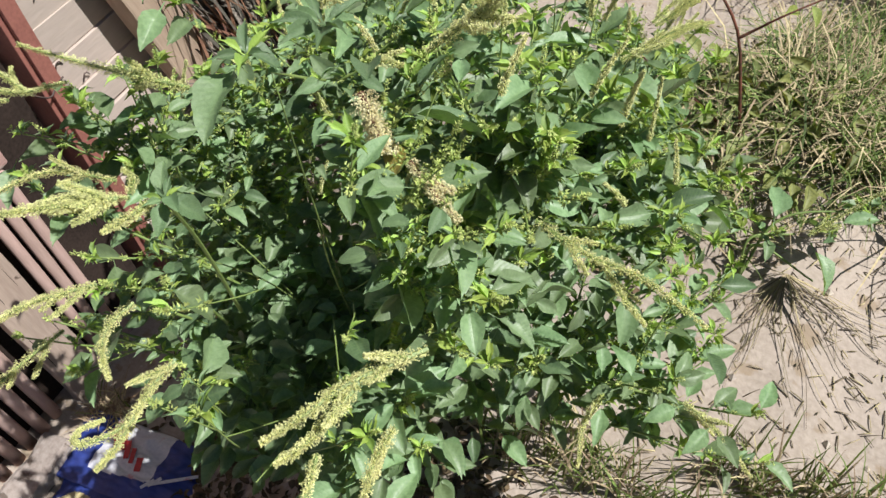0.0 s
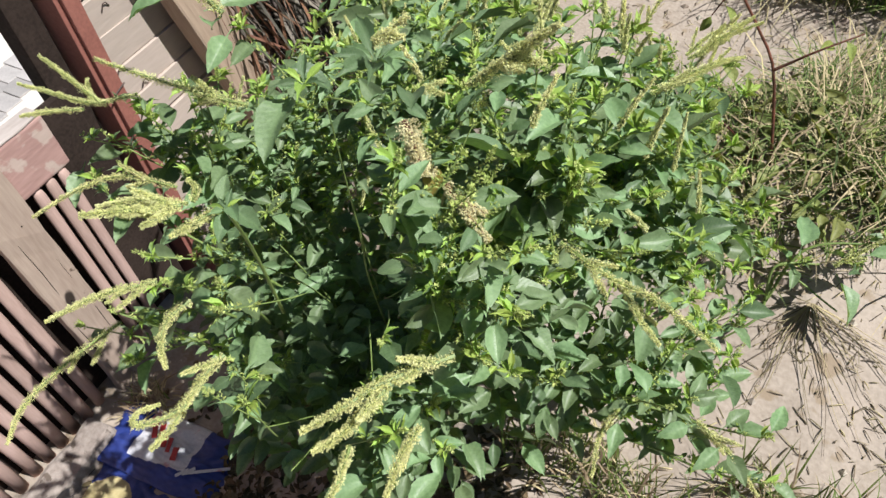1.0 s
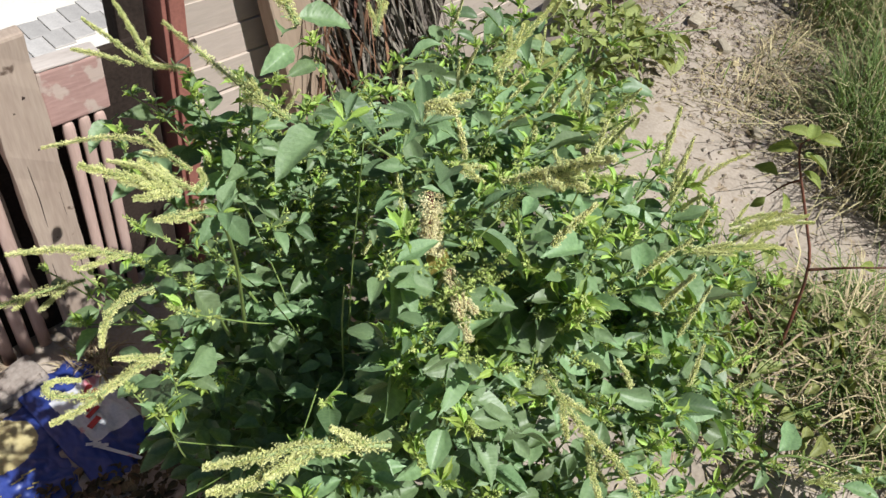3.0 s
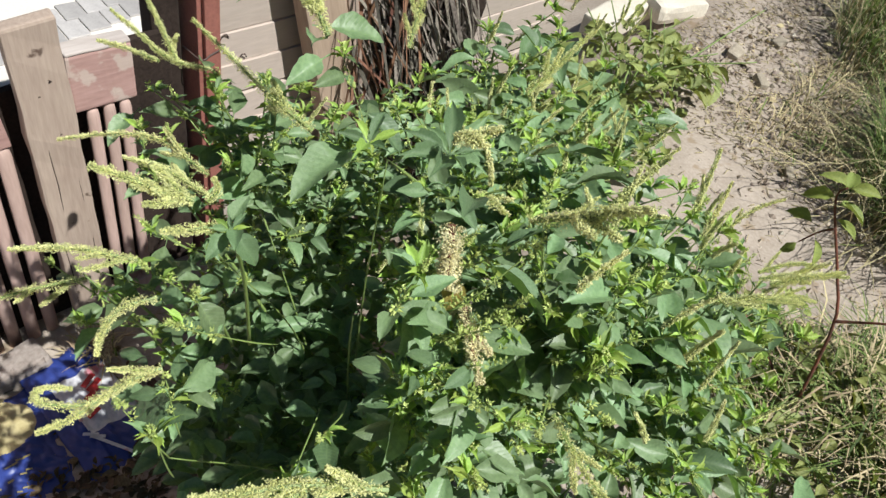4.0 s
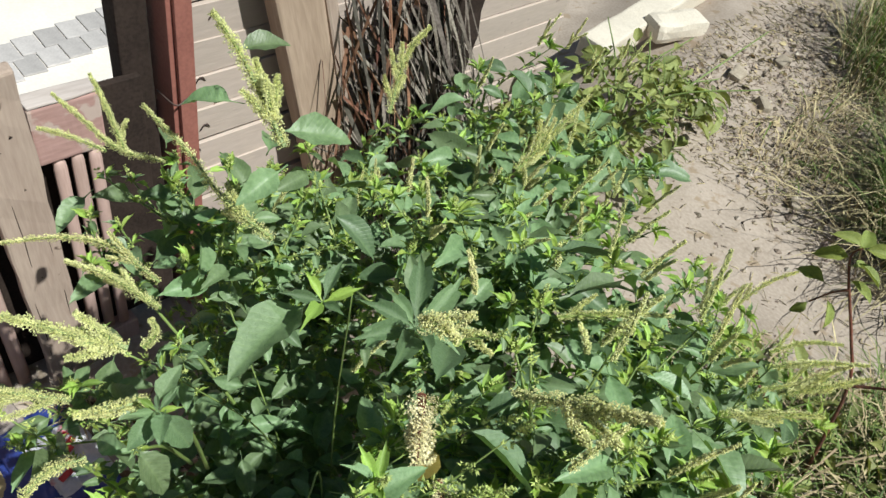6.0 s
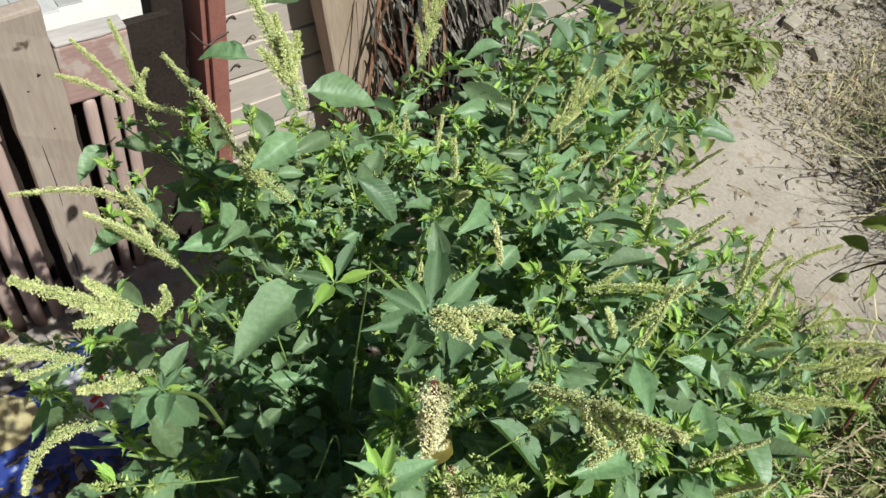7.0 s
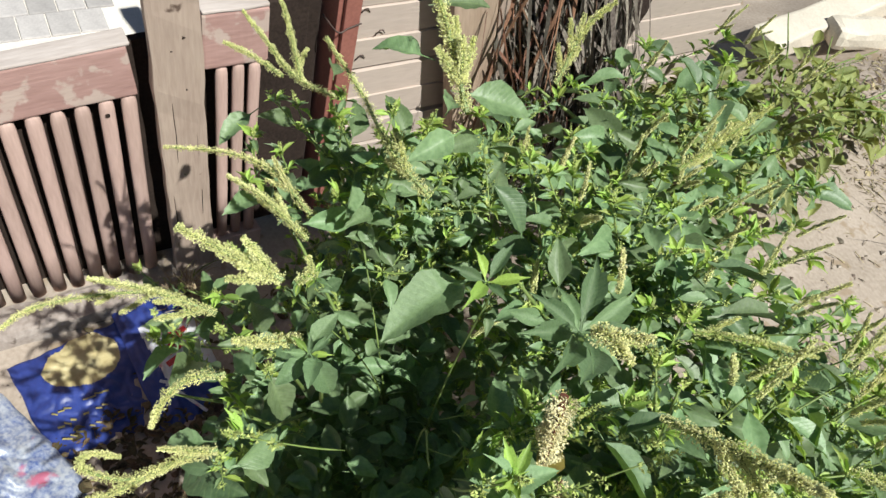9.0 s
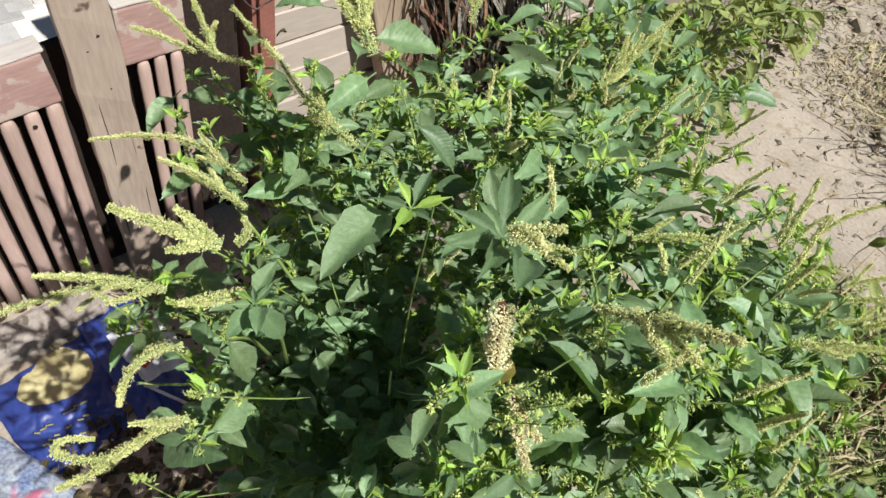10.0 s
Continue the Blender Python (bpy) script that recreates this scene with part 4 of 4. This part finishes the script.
# ---- low broad-leaved weed by the palm heap ----
weed = Plant("broadleaf_weed", "low sprawling broad-leaved weed on the sand", (-1.05, 2.75, level(-1.05, 2.75)))
for k in range(12):
    c = k * 2.4
    weed.limb((-1.05 + 0.42 * math.cos(c) * (0.4 + 0.05 * k), 2.8 + 0.62 * math.sin(c) * (0.4 + 0.05 * k), 0.60 + 0.05 * (k % 3)), 0.005, 0.002, 0.02)
shoots = Geo()
rng = random.Random(31)
for n in range(150):
    c, r = rng.uniform(0, 6.28), math.sqrt(rng.random())
    x, y = -1.06 + 0.40 * r * math.cos(c), 2.52 + 0.66 * r * math.sin(c)
    weed.shoot(shoots, (x, y, level(x, y) + rng.uniform(0.05, 0.5) * (1.1 - 0.75 * r) + 0.25 * max(0, -1.05 - x)), 0.068, 0.8, "ovate", 2, False)
weed.finish(shoots, [BROAD, YOUNG, OLIVE])

# ---- small amaranth lying over the dry roots ----
small = Plant("amaranth_seedling", "small sprawling amaranth with a few large leaves", (0.16, 1.58, level(0.16, 1.58)))
for tip in ((0.10, 1.45, 0.46), (0.24, 1.66, 0.56), (0.36, 1.72, 0.62), (0.30, 1.58, 0.52)):
    small.limb(tip, 0.004, 0.002, 0.02)
shoots = Geo()
for tip in ((0.12, 1.48, 0.45), (0.2, 1.62, 0.54), (0.30, 1.64, 0.56), (0.34, 1.7, 0.6)):
    small.shoot(shoots, tip, 0.05, 0.55)
small.leaf((0.19, 1.62, 0.56), (-0.05, 0.6, 0.1), (0.3, 0.1, 1), 0.12, "ovate", 0)
small.leaf((0.27, 1.62, 0.54), (0.5, -0.6, -0.3), (0.2, 0.1, 1), 0.11, "ovate", 0)
small.leaf((0.30, 1.66, 0.57), (0.8, 0.3, 0.1), (0.2, 0.1, 1), 0.09, "ovate", 0)
small.finish(shoots, [LEAF, YOUNG])
spikes_of(small, ((0.0055, 3, (0.26, 1.63, 0.55), (0.31, 1.67, 0.59), (0.37, 1.71, 0.65)), (0.005, 2, (0.36, 1.70, 0.64), (0.42, 1.74, 0.68), (0.47, 1.76, 0.70))))

# ---- low ground weeds among the grass ----
low_weed = Plant("ground_weed", "low small-leaved weeds in the dry grass", (0.05, 1.82, level(0.05, 1.82)))
rng = random.Random(55)
for k in range(14):
    x, y = 0.02 + rng.uniform(-0.25, 0.32), 1.85 + rng.uniform(-0.25, 0.2)
    low_weed.limb((x, y, level(x, y) + 0.10), 0.002, 0.001, 0.0)
shoots = Geo()
for n in range(80):
    x, y = 0.02 + rng.uniform(-0.26, 0.46), 1.87 + rng.uniform(-0.14, 0.35)
    low_weed.shoot(shoots, (x, y, level(x, y) + rng.uniform(0.03, 0.14)), 0.055, 0.7, "ovate", 2, False)
low_weed.finish(shoots, [BROAD, YOUNG, OLIVE])

# ---- red-stemmed sapling ----
sx, sy = 0.079, 1.895
sz = level(sx, sy)
sapling = thing("sapling", "bare red-stemmed sapling with a few yellow-green leaves", "sapling", (sx, sy, sz))
inv = sapling.matrix_basis.inverted()
fork = (0.012, 1.935, 0.77)
for name, points, r in (("stem", ((sx, sy, sz - 0.02), (0.058, 1.905, 0.60), fork, (-0.047, 1.95, 0.858), (-0.117, 1.95, 0.958), (-0.142, 1.95, 1.005), (-0.134, 1.95, 1.03)), 0.0043), ("branch", ((0.075, 1.897, 0.5), (-0.031, 1.907, 0.594), (-0.137, 1.915, 0.648), (-0.19, 1.92, 0.69)), 0.0045), ("branch", (fork, (0.04, 1.945, 0.79), (0.085, 1.95, 0.83), (0.16, 2.0, 0.86)), 0.004), ("branch", ((-0.105, 1.95, 0.94), (-0.125, 1.945, 0.915), (-0.145, 1.94, 0.87)), 0.003)):
    g = Geo()
    line = bezier(points, 18)
    g.tube(line, [r * (1 - 0.55 * i / 17) for i in range(18)], 7)
    p = part(name, g.mesh(name, [TWIG]), sapling)
    p.matrix_parent_inverse = inv
    if name == "stem":
        sapling_stem = p
rng = random.Random(4)
shared = {}
for base, tip in (
    ((-0.134, 1.95, 1.031), (-0.189, 1.935, 1.040)), ((-0.132, 1.95, 1.030), (-0.076, 1.97, 1.048)), ((-0.139, 1.95, 1.0), (-0.198, 1.93, 0.977)),
    ((-0.142, 1.945, 0.925), (-0.204, 1.94, 0.914)), ((-0.128, 1.95, 1.0), (-0.067, 1.94, 0.985)), ((-0.124, 1.945, 0.90), (-0.093, 1.925, 0.848)),
    ((-0.136, 1.95, 1.02), (-0.15, 2.01, 1.03)), ((-0.13, 1.95, 0.985), (-0.10, 2.0, 0.965)), ((-0.117, 1.95, 0.96), (-0.06, 1.93, 0.955)),
    ((0.085, 1.95, 0.835), (0.12, 1.99, 0.83)), ((0.13, 1.98, 0.85), (0.16, 1.95, 0.82)), ((-0.145, 1.94, 0.87), (-0.16, 1.92, 0.835)),
):
    which = rng.randrange(5)
    if which not in shared:
        g = Geo()
        g.add(*SHAPES["ovate"][which])
        shared[which] = g.mesh("leaf", [SAPLEAF])
    p = part("leaf", shared[which], sapling_stem)
    way = Vector(tip) - Vector(base)
    put(p, leaf_pose(Vector(base) - way * 0.15, way, (0.25 + rng.uniform(-0.4, 0.4), -0.3 + rng.uniform(-0.4, 0.4), 1), way.length * 1.15))


# ---- grasses and litter ----
def blades(name, label, spots, mats, category="grass"):
    """spots: centre x, y, radii, count, length, lean, share of dry blades."""
    g, rng = Geo(), random.Random(sum(ord(c) for c in name + label))
    for cx, cy, rx, ry, count, length, spread, dry in spots:
        for _ in range(count):
            c, r = rng.uniform(0, 6.28), math.sqrt(rng.random())
            x, y = cx + rx * r * math.cos(c), cy + ry * r * math.sin(c)
            p = Vector((x, y, level(x, y) - 0.004))
            a = rng.uniform(0, 6.28)
            lean_to = Vector((math.cos(a), math.sin(a), 0)) * rng.uniform(0.1, spread)
            long = length * rng.uniform(0.45, 1.15)
            up = (Vector((0, 0, 1)) + lean_to).normalized()
            side = up.cross(lean_to).normalized() * rng.uniform(0.001, 0.003)
            q1 = p + up * long * 0.45
            q2 = q1 + (up + lean_to * 0.7 + Vector((0, 0, -0.25 * spread))).normalized() * long * 0.35
            q3 = q2 + (up + lean_to * 1.6 + Vector((0, 0, -0.7 * spread))).normalized() * long * 0.25
            for q in (q1, q2, q3):
                q.z = max(q.z, level(q.x, q.y) + 0.004) if q.z < 0.6 else q.z
            k = 1 if rng.random() < dry else 0
            g.add([p - side, p + side, q1 + side * 0.9, q1 - side * 0.9, q2 + side * 0.6, q2 - side * 0.6, q3], [(0, 1, 2, 3), (3, 2, 4, 5), (5, 4, 6)], mat=k)
    return tagged(part(name, g.mesh(name, mats)), label, category, kind="stuff")


blades("tall_grass", "tall yellow-green grass at the edge of the sand", ((0.17, 3.55, 0.5, 0.7, 5600, 0.44, 0.9, 0.22), (-0.1, 3.3, 0.22, 0.5, 380, 0.5, 2.0, 0.85), (-0.45, 4.6, 0.5, 0.7, 3600, 0.45, 1.0, 0.45), (0.8, 2.6, 0.36, 0.8, 3600, 0.34, 1.1, 0.4), (0.9, 4.6, 0.9, 0.9, 1800, 0.45, 0.9, 0.35)), [GRASS, STRAW])
blades("dry_grass", "matted dry straw-coloured grass round the sapling", ((0.02, 1.95, 0.36, 0.33, 1500, 0.13, 2.2, 0.55), (0.06, 1.98, 0.34, 0.26, 160, 0.26, 1.9, 0.75), (0.5, 2.15, 0.28, 0.4, 200, 0.34, 1.7, 0.5), (0.38, 2.22, 0.3, 0.38, 2500, 0.24, 1.7, 0.5), (0.74, 1.95, 0.2, 0.34, 1300, 0.24, 1.6, 0.5), (0.60, 2.85, 0.24, 0.36, 1900, 0.3, 1.1, 0.15), (-0.35, 3.75, 0.4, 0.6, 1500, 0.16, 2.4, 0.85), (-0.5, 3.25, 0.3, 0.3, 500, 0.10, 2.6, 0.9)), [GRASS, STRAW])
blades("grass_tuft", "thin green and straw grass tufts on the sand", ((-0.08, 1.05, 0.17, 0.07, 240, 0.14, 0.5, 0.35), (0.42, 1.14, 0.24, 0.045, 330, 0.15, 0.5, 0.4), (0.16, 1.03, 0.14, 0.03, 130, 0.12, 0.5, 0.4), (-1.28, 0.86, 0.07, 0.06, 160, 0.10, 1.6, 0.9)), [GRASS, STRAW])

g, rng = Geo(), random.Random(12)
for n in range(11500):
    x, y = rng.uniform(-1.3, 0.9), rng.uniform(0.4, 4.6) if n < 2400 else rng.uniform(2.85, 4.7)
    if n < 560:
        x, y = rng.uniform(-0.1, 0.7), rng.uniform(1.0, 1.8)
    p = Vector((x, y, level(x, y) + 0.002))
    a = rng.uniform(0, 6.28)
    way = Vector((math.cos(a), math.sin(a), rng.uniform(-0.05, 0.12))) * rng.uniform(0.008, 0.045)
    r = rng.uniform(0.0007, 0.0018)
    g.tube([p, p + way * 0.5 + Vector((0, 0, 0.002)), p + way], [r, r, r * 0.6], 4, rng.randrange(2))
tagged(part("twig_litter", g.mesh("twig_litter", [LITTER, STRAW])), "scattered broken twigs and straw on the sand", "litter", kind="stuff")
g = Geo()
for n in range(4200):
    x = rng.uniform(-1.15, 0.4)
    y = rng.uniform(2.75 if x > -0.5 else 2.95, 4.6)
    if n % 5 == 0:
        x, y = rng.uniform(-1.2, 0.5), rng.uniform(1.6, 4.6)
    r = 0.003 + 0.012 * rng.random() ** 3
    bumps = [Vector(v).normalized() for v in ((1, 0, 0.2), (-0.2, 1, 0), (-1, -0.1, 0.1), (0.1, -1, 0), (0, 0.1, 1), (0.1, 0, -1))]
    g.add([Vector((x, y, level(x, y) + r * 0.2)) + v * r * rng.uniform(0.5, 1.4) for v in bumps], [(0, 1, 4), (1, 2, 4), (2, 3, 4), (3, 0, 4), (1, 0, 5), (2, 1, 5), (3, 2, 5), (0, 3, 5)])
tagged(part("soil_clods", g.mesh("soil_clods", [CLOD], False)), "crumbled brown soil clods on the sand", "soil", kind="stuff")
g = Geo()
for _ in range(700):
    x, y = rng.uniform(-1.3, 0.8), rng.uniform(0.8, 4.6)
    r = 0.003 + 0.009 * rng.random() ** 3
    bumps = [Vector(v).normalized() for v in ((1, 0, 0.2), (-0.2, 1, 0), (-1, -0.1, 0.1), (0.1, -1, 0), (0, 0.1, 1), (0.1, 0, -1))]
    g.add([Vector((x, y, level(x, y) + r * 0.25)) + v * r * rng.uniform(0.7, 1.2) for v in bumps], [(0, 1, 4), (1, 2, 4), (2, 3, 4), (3, 0, 4), (1, 0, 5), (2, 1, 5), (3, 2, 5), (0, 3, 5)])
tagged(part("pebbles", g.mesh("pebbles", [PEBBLE], False)), "small pale pebbles and soil crumbs", "pebbles", kind="stuff")

# dead-leaf litter; its dark colour also stands for shade under the bush
g, rng = Geo(), random.Random(77)
for n in range(2900):
    if n < 600:
        x, y = rng.uniform(-1.25, 0.0), rng.uniform(0.55, 1.7)
    elif n < 2500:
        # crowded here so the bush's shaded ground reads darker
        x, y = rng.uniform(-1.0, -0.12), rng.uniform(0.42, 1.05)
    else:
        x, y = rng.uniform(-1.2, 0.3), rng.uniform(2.9, 4.6)
    verts, faces, uvs = SHAPES[rng.choice(("ovate", "broad", "lance"))][rng.randrange(5)]
    a = rng.uniform(0, 6.28)
    m = leaf_pose((x, y, level(x, y) + 0.006), (math.cos(a), math.sin(a), rng.uniform(-0.1, 0.25)), (rng.uniform(-0.7, 0.7), rng.uniform(-0.7, 0.7), 1), rng.uniform(0.015, 0.045))
    g.add([m @ Vector(v) for v in verts], faces, uvs, 1 if n > 2500 and rng.random() < 0.6 else 0)
tagged(part("leaf_litter", g.mesh("leaf_litter", [DEADLEAF, STRAW])), "dark curled dead leaves on the soil, crowded under the bush as painted shade", "leaf litter", kind="stuff")

roots = thing("dry_root_clump", "fan of dry grey-brown roots lying on sand", "dry plant", (0.25, 1.6, level(0.25, 1.6)))
inv = roots.matrix_basis.inverted()
rng = random.Random(3)
for n in range(44):
    a = rng.uniform(-3.0, 0.0)
    far = rng.uniform(0.06, 0.34)
    pts = [Vector((0.25, 1.6, level(0.25, 1.6) + 0.022))]
    for k in (0.35, 0.7, 1.0):
        x, y = 0.25 + far * k * math.cos(a) + rng.uniform(-0.02, 0.02), 1.6 + far * k * math.sin(a) + rng.uniform(-0.02, 0.02)
        pts.append(Vector((x, y, level(x, y) + 0.018 * (1 - k) + 0.003)))
    g = Geo()
    g.tube(bezier(pts, 10), [0.0013 - 0.0009 * i / 9 for i in range(10)], 4)
    p = part("root", g.mesh("root", [LITTER if n % 3 == 0 else STRAW]), roots)
    p.matrix_parent_inverse = inv

# ---- heap of dry palm fronds ----
heap = thing("palm_frond_heap", "heap of dry dark-brown palm fronds against the boards", "dead fronds", (-1.42, 2.2, 0.02))
inv = heap.matrix_basis.inverted()
rng = random.Random(8)
for n in range(34):
    y = 1.88 + 0.15 * n / 33 + rng.uniform(-0.03, 0.03)
    g = Geo()
    top = Vector((-1.36 + rng.uniform(-0.04, 0.05), y + rng.uniform(-0.14, 0.02), rng.uniform(0.75, 1.05)))
    foot = Vector((-1.22 + rng.uniform(-0.12, 0.12), y + rng.uniform(-0.1, 0.16), 0.05))
    for k in range(9):
        a = top + Vector((rng.uniform(-0.04, 0.04), rng.uniform(-0.18, 0.18), rng.uniform(-0.35, 0.08)))
        b = foot + Vector((rng.uniform(-0.1, 0.1), rng.uniform(-0.2, 0.2), rng.uniform(0, 0.25)))
        mid = a.lerp(b, rng.uniform(0.35, 0.65)) + Vector((rng.uniform(0, 0.1), rng.uniform(-0.1, 0.1), rng.uniform(-0.05, 0.08)))
        line, wide = bezier([a, mid, b], 9), rng.choice((0.002, 0.003, 0.005, 0.008))
        turn = rng.uniform(0, 3.1)
        verts = []
        for i, q in enumerate(line):
            side = Vector((math.cos(turn + 0.15 * i), math.sin(turn + 0.15 * i), 0.1)) * wide * (1 - 0.6 * i / 8)
            verts += [q - side, q + Vector((0.0, 0, 0.25 * wide)), q + side]
        g.add(verts, [(3 * i + s, 3 * i + s + 1, 3 * i + s + 4, 3 * i + s + 3) for i in range(8) for s in (0, 1)], mat=0 if n > 7 else rng.randrange(2))
    p = part("frond", g.mesh("frond", [PALM, RUST]), heap)
    p.matrix_parent_inverse = inv
g = Geo()
for k in range(10):
    a = Vector((-1.25 + rng.uniform(-0.1, 0.1), 1.95 + rng.uniform(0, 0.7), rng.uniform(0.1, 0.4)))
    g.tube(bezier([a, a + Vector((0.08, 0.12, 0.03)), a + Vector((0.16, rng.uniform(0.1, 0.3), 0.02))], 8), [0.006 - 0.0004 * i for i in range(8)], 5)
p = part("stalk", g.mesh("stalk", [STRAW]), heap, "pale dry frond stalks")
p.matrix_parent_inverse = inv
# added slab whose near-black colour stands for shade deep among the fronds
p = part("frond_gap_shade", board_mesh("frond_gap_shade", (0.05, 0.36, 0.85), DARK, 0.02, 0.02, 10, 4), heap, "near-black slab painted as the shade deep between the fronds")
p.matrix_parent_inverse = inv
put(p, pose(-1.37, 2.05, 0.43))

loose = tagged(part("loose_board", board_mesh("loose_board", (0.02, 0.09, 0.62), CAP, 0.003, 0.004, 8, 3)), "grey split board lying over the dry fronds", "board")
put(loose, pose(-1.2, 2.1, 0.36, 68, 12, 14))

# ---- pale beam and blocks at the far end ----
beam = tagged(part("pale_beam", board_mesh("pale_beam", (0.13, 1.0, 0.10), STONE, 0.012, 0.006, 12, 6)), "pale weathered beam lying on the sand", "beam")
put(beam, pose(-1.52, 3.62, 0.33, 2, 0, 6))
block = tagged(part("stone_block", board_mesh("stone_block", (0.12, 0.30, 0.09), STONE, 0.03, 0.012, 6, 9)), "rounded pale stone beside the beam", "stone")
put(block, pose(-1.38, 3.6, 0.36, 0, 4, -16))
for x, y, s, yaw in ((-0.86, 2.66, 0.03, 20), (-0.82, 3.42, 0.05, 60), (-1.0, 3.5, 0.06, 10), (-0.44, 2.98, 0.035, 40), (-0.95, 3.8, 0.05, 0)):
    p = tagged(part("stone", board_mesh("stone", (s, s * 1.4, s * 0.7), CLOD, s * 0.22, s * 0.12, 2, x * 9)), "small greyish stone lying on the sand", "stone", group="loose stones")
    put(p, pose(x, y, level(x, y) + s * 0.2, 8, 5, yaw))


# ---- wrappers on the ground ----
def crumpled(name, w, d, rows, mats, paint, seed, rise=0.02):
    """A crumpled packet: a closed cushion with creases. paint(u, v) gives the material number."""
    g, rng = Geo(), random.Random(seed)
    top, low = [], []
    for j in range(rows + 1):
        for i in range(rows + 1):
            u, v = i / rows, j / rows
            puff = (math.sin(math.pi * u) * math.sin(math.pi * v)) ** 0.4
            crease = noise.noise((u * 5 + seed, v * 5, 1)) * 0.5 + abs(noise.noise((u * 11, v * 11 + seed, 2))) * 0.5
            x, y = (u - 0.5) * w * (1 + 0.05 * noise.noise((v * 6, seed, 0))), (v - 0.5) * d * (1 + 0.06 * noise.noise((u * 6, seed, 4)))
            top.append((x, y, 0.004 + rise * puff * (0.6 + 0.9 * crease)))
            low.append((x, y, 0.0))
    n = rows + 1
    for k, (layer, flip) in enumerate(((top, False), (low, True))):
        base = len(g.v)
        g.v += layer
        g.uv += [(0.5, 0.5)] * len(layer)
        for j in range(rows):
            for i in range(rows):
                f = (base + j * n + i, base + j * n + i + 1, base + (j + 1) * n + i + 1, base + (j + 1) * n + i)
                g.f.append(f[::-1] if flip else f)
                g.mat.append(paint((i + 0.5) / rows, (j + 0.5) / rows))
    return g.mesh(name, mats)


def bars(name, rows, mat, parent):
    g = Geo()
    for x, y, w, h, turn in rows:
        c, s = math.cos(turn), math.sin(turn)
        pts = [(x + a * c - b * s, y + a * s + b * c) for a, b in ((-w, -h), (w, -h), (w, h), (-w, h))]
        g.add([(*p, 0.0) for p in pts] + [(*p, 0.0015) for p in pts], [(4, 5, 6, 7), (0, 1, 5, 4), (1, 2, 6, 5), (2, 3, 7, 6), (3, 0, 4, 7), (3, 2, 1, 0)])
    return part(name, g.mesh(name, [mat], False), parent)


wrapper = tagged(part("blue_wrapper", crumpled("blue_wrapper", 0.35, 0.27, 110, [FOIL, CREAM], lambda u, v: 1 if ((u - 0.20) / 0.2) ** 2 + ((v - 0.56) / 0.33) ** 2 < 1 + 0.2 * math.sin(9 * v + 1) + 0.22 * noise.noise((u * 8, v * 8, 6)) else 0, 3, 0.022)), "crumpled shiny blue wrapper with gold print and a cream picture", "wrapper")
put(wrapper, pose(-1.065, 0.56, level(-1.065, 0.56) + 0.004, 0, 3, 10))
b = bars("gold_print", [(0.004 + 0.034 * line + R.uniform(-0.002, 0.002), -0.09 + 0.015 * k, R.uniform(0.006, 0.011), R.uniform(0.0016, 0.0026), 1.2 + R.uniform(-0.35, 0.35)) for line in range(3) for k in range(9 - line) if k not in (3, 4 + line)], GOLD, wrapper)
b["kind"] = "stuff"
put(b, pose(0, 0, 0.032))
packet = tagged(part("blue_packet", crumpled("blue_packet", 0.40, 0.19, 60, [FOIL, WHITEFILM], lambda u, v: 1 if 0.22 < u < 0.66 and v > 0.18 + 0.2 * u else 0, 8, 0.025)), "crumpled blue and white packet with red print", "packet")
put(packet, pose(-1.10, 0.765, level(-1.10, 0.765) + 0.004, 0, 2, 4))
b = bars("red_print", ((-0.07, 0.03, 0.007, 0.022, 0.5), (-0.05, 0.035, 0.007, 0.022, 0.4), (-0.03, 0.02, 0.007, 0.024, 0.4), (-0.008, 0.01, 0.006, 0.02, 0.3), (0.02, -0.005, 0.008, 0.018, 0.3)), REDINK, packet)
put(b, pose(0, 0, 0.031))
b = bars("white_print", ((0.07, -0.04, 0.018, 0.004, 0.9), (0.085, -0.03, 0.018, 0.004, 0.9), (0.13, -0.01, 0.06, 0.004, 0.5)), WHITEFILM, packet)
put(b, pose(0, 0, 0.031))
bag = tagged(part("plastic_bag", crumpled("plastic_bag", 0.42, 0.34, 70, [BAGFILM], lambda u, v: 0, 12, 0.05)), "crumpled white and pink plastic bag", "plastic bag")
g = Geo()
for k in (-1, 1):
    line = bezier([(0.13, 0.05 * k, 0.012), (0.19, 0.06 * k, 0.02), (0.235, 0.035 * k, 0.012), (0.25, 0.0, 0.008)], 12)
    for i in range(11):
        a, b = line[i], line[i + 1]
        g.add([a + Vector((0, -0.012, 0)), a + Vector((0, 0.012, 0.004)), b + Vector((0, 0.012, 0.004)), b + Vector((0, -0.012, 0))], [(0, 1, 2, 3)])
part("bag_handle", g.mesh("bag_handle", [BAGFILM]), bag, "twisted carrying loop")
put(bag, pose(-0.90, 0.30, level(-0.90, 0.30) + 0.003, 0, 0, 24))

# ---- stone edging along the fence foot ----
edge = tagged(part("edging_stone", board_mesh("edging_stone", (0.10, 1.3, 0.09), EDGING, 0.02, 0.014, 30, 8)), "rough grey edging stone at the fence foot", "edging")
put(edge, pose(-1.325, 0.10, 0.0, 0, 0, 0))
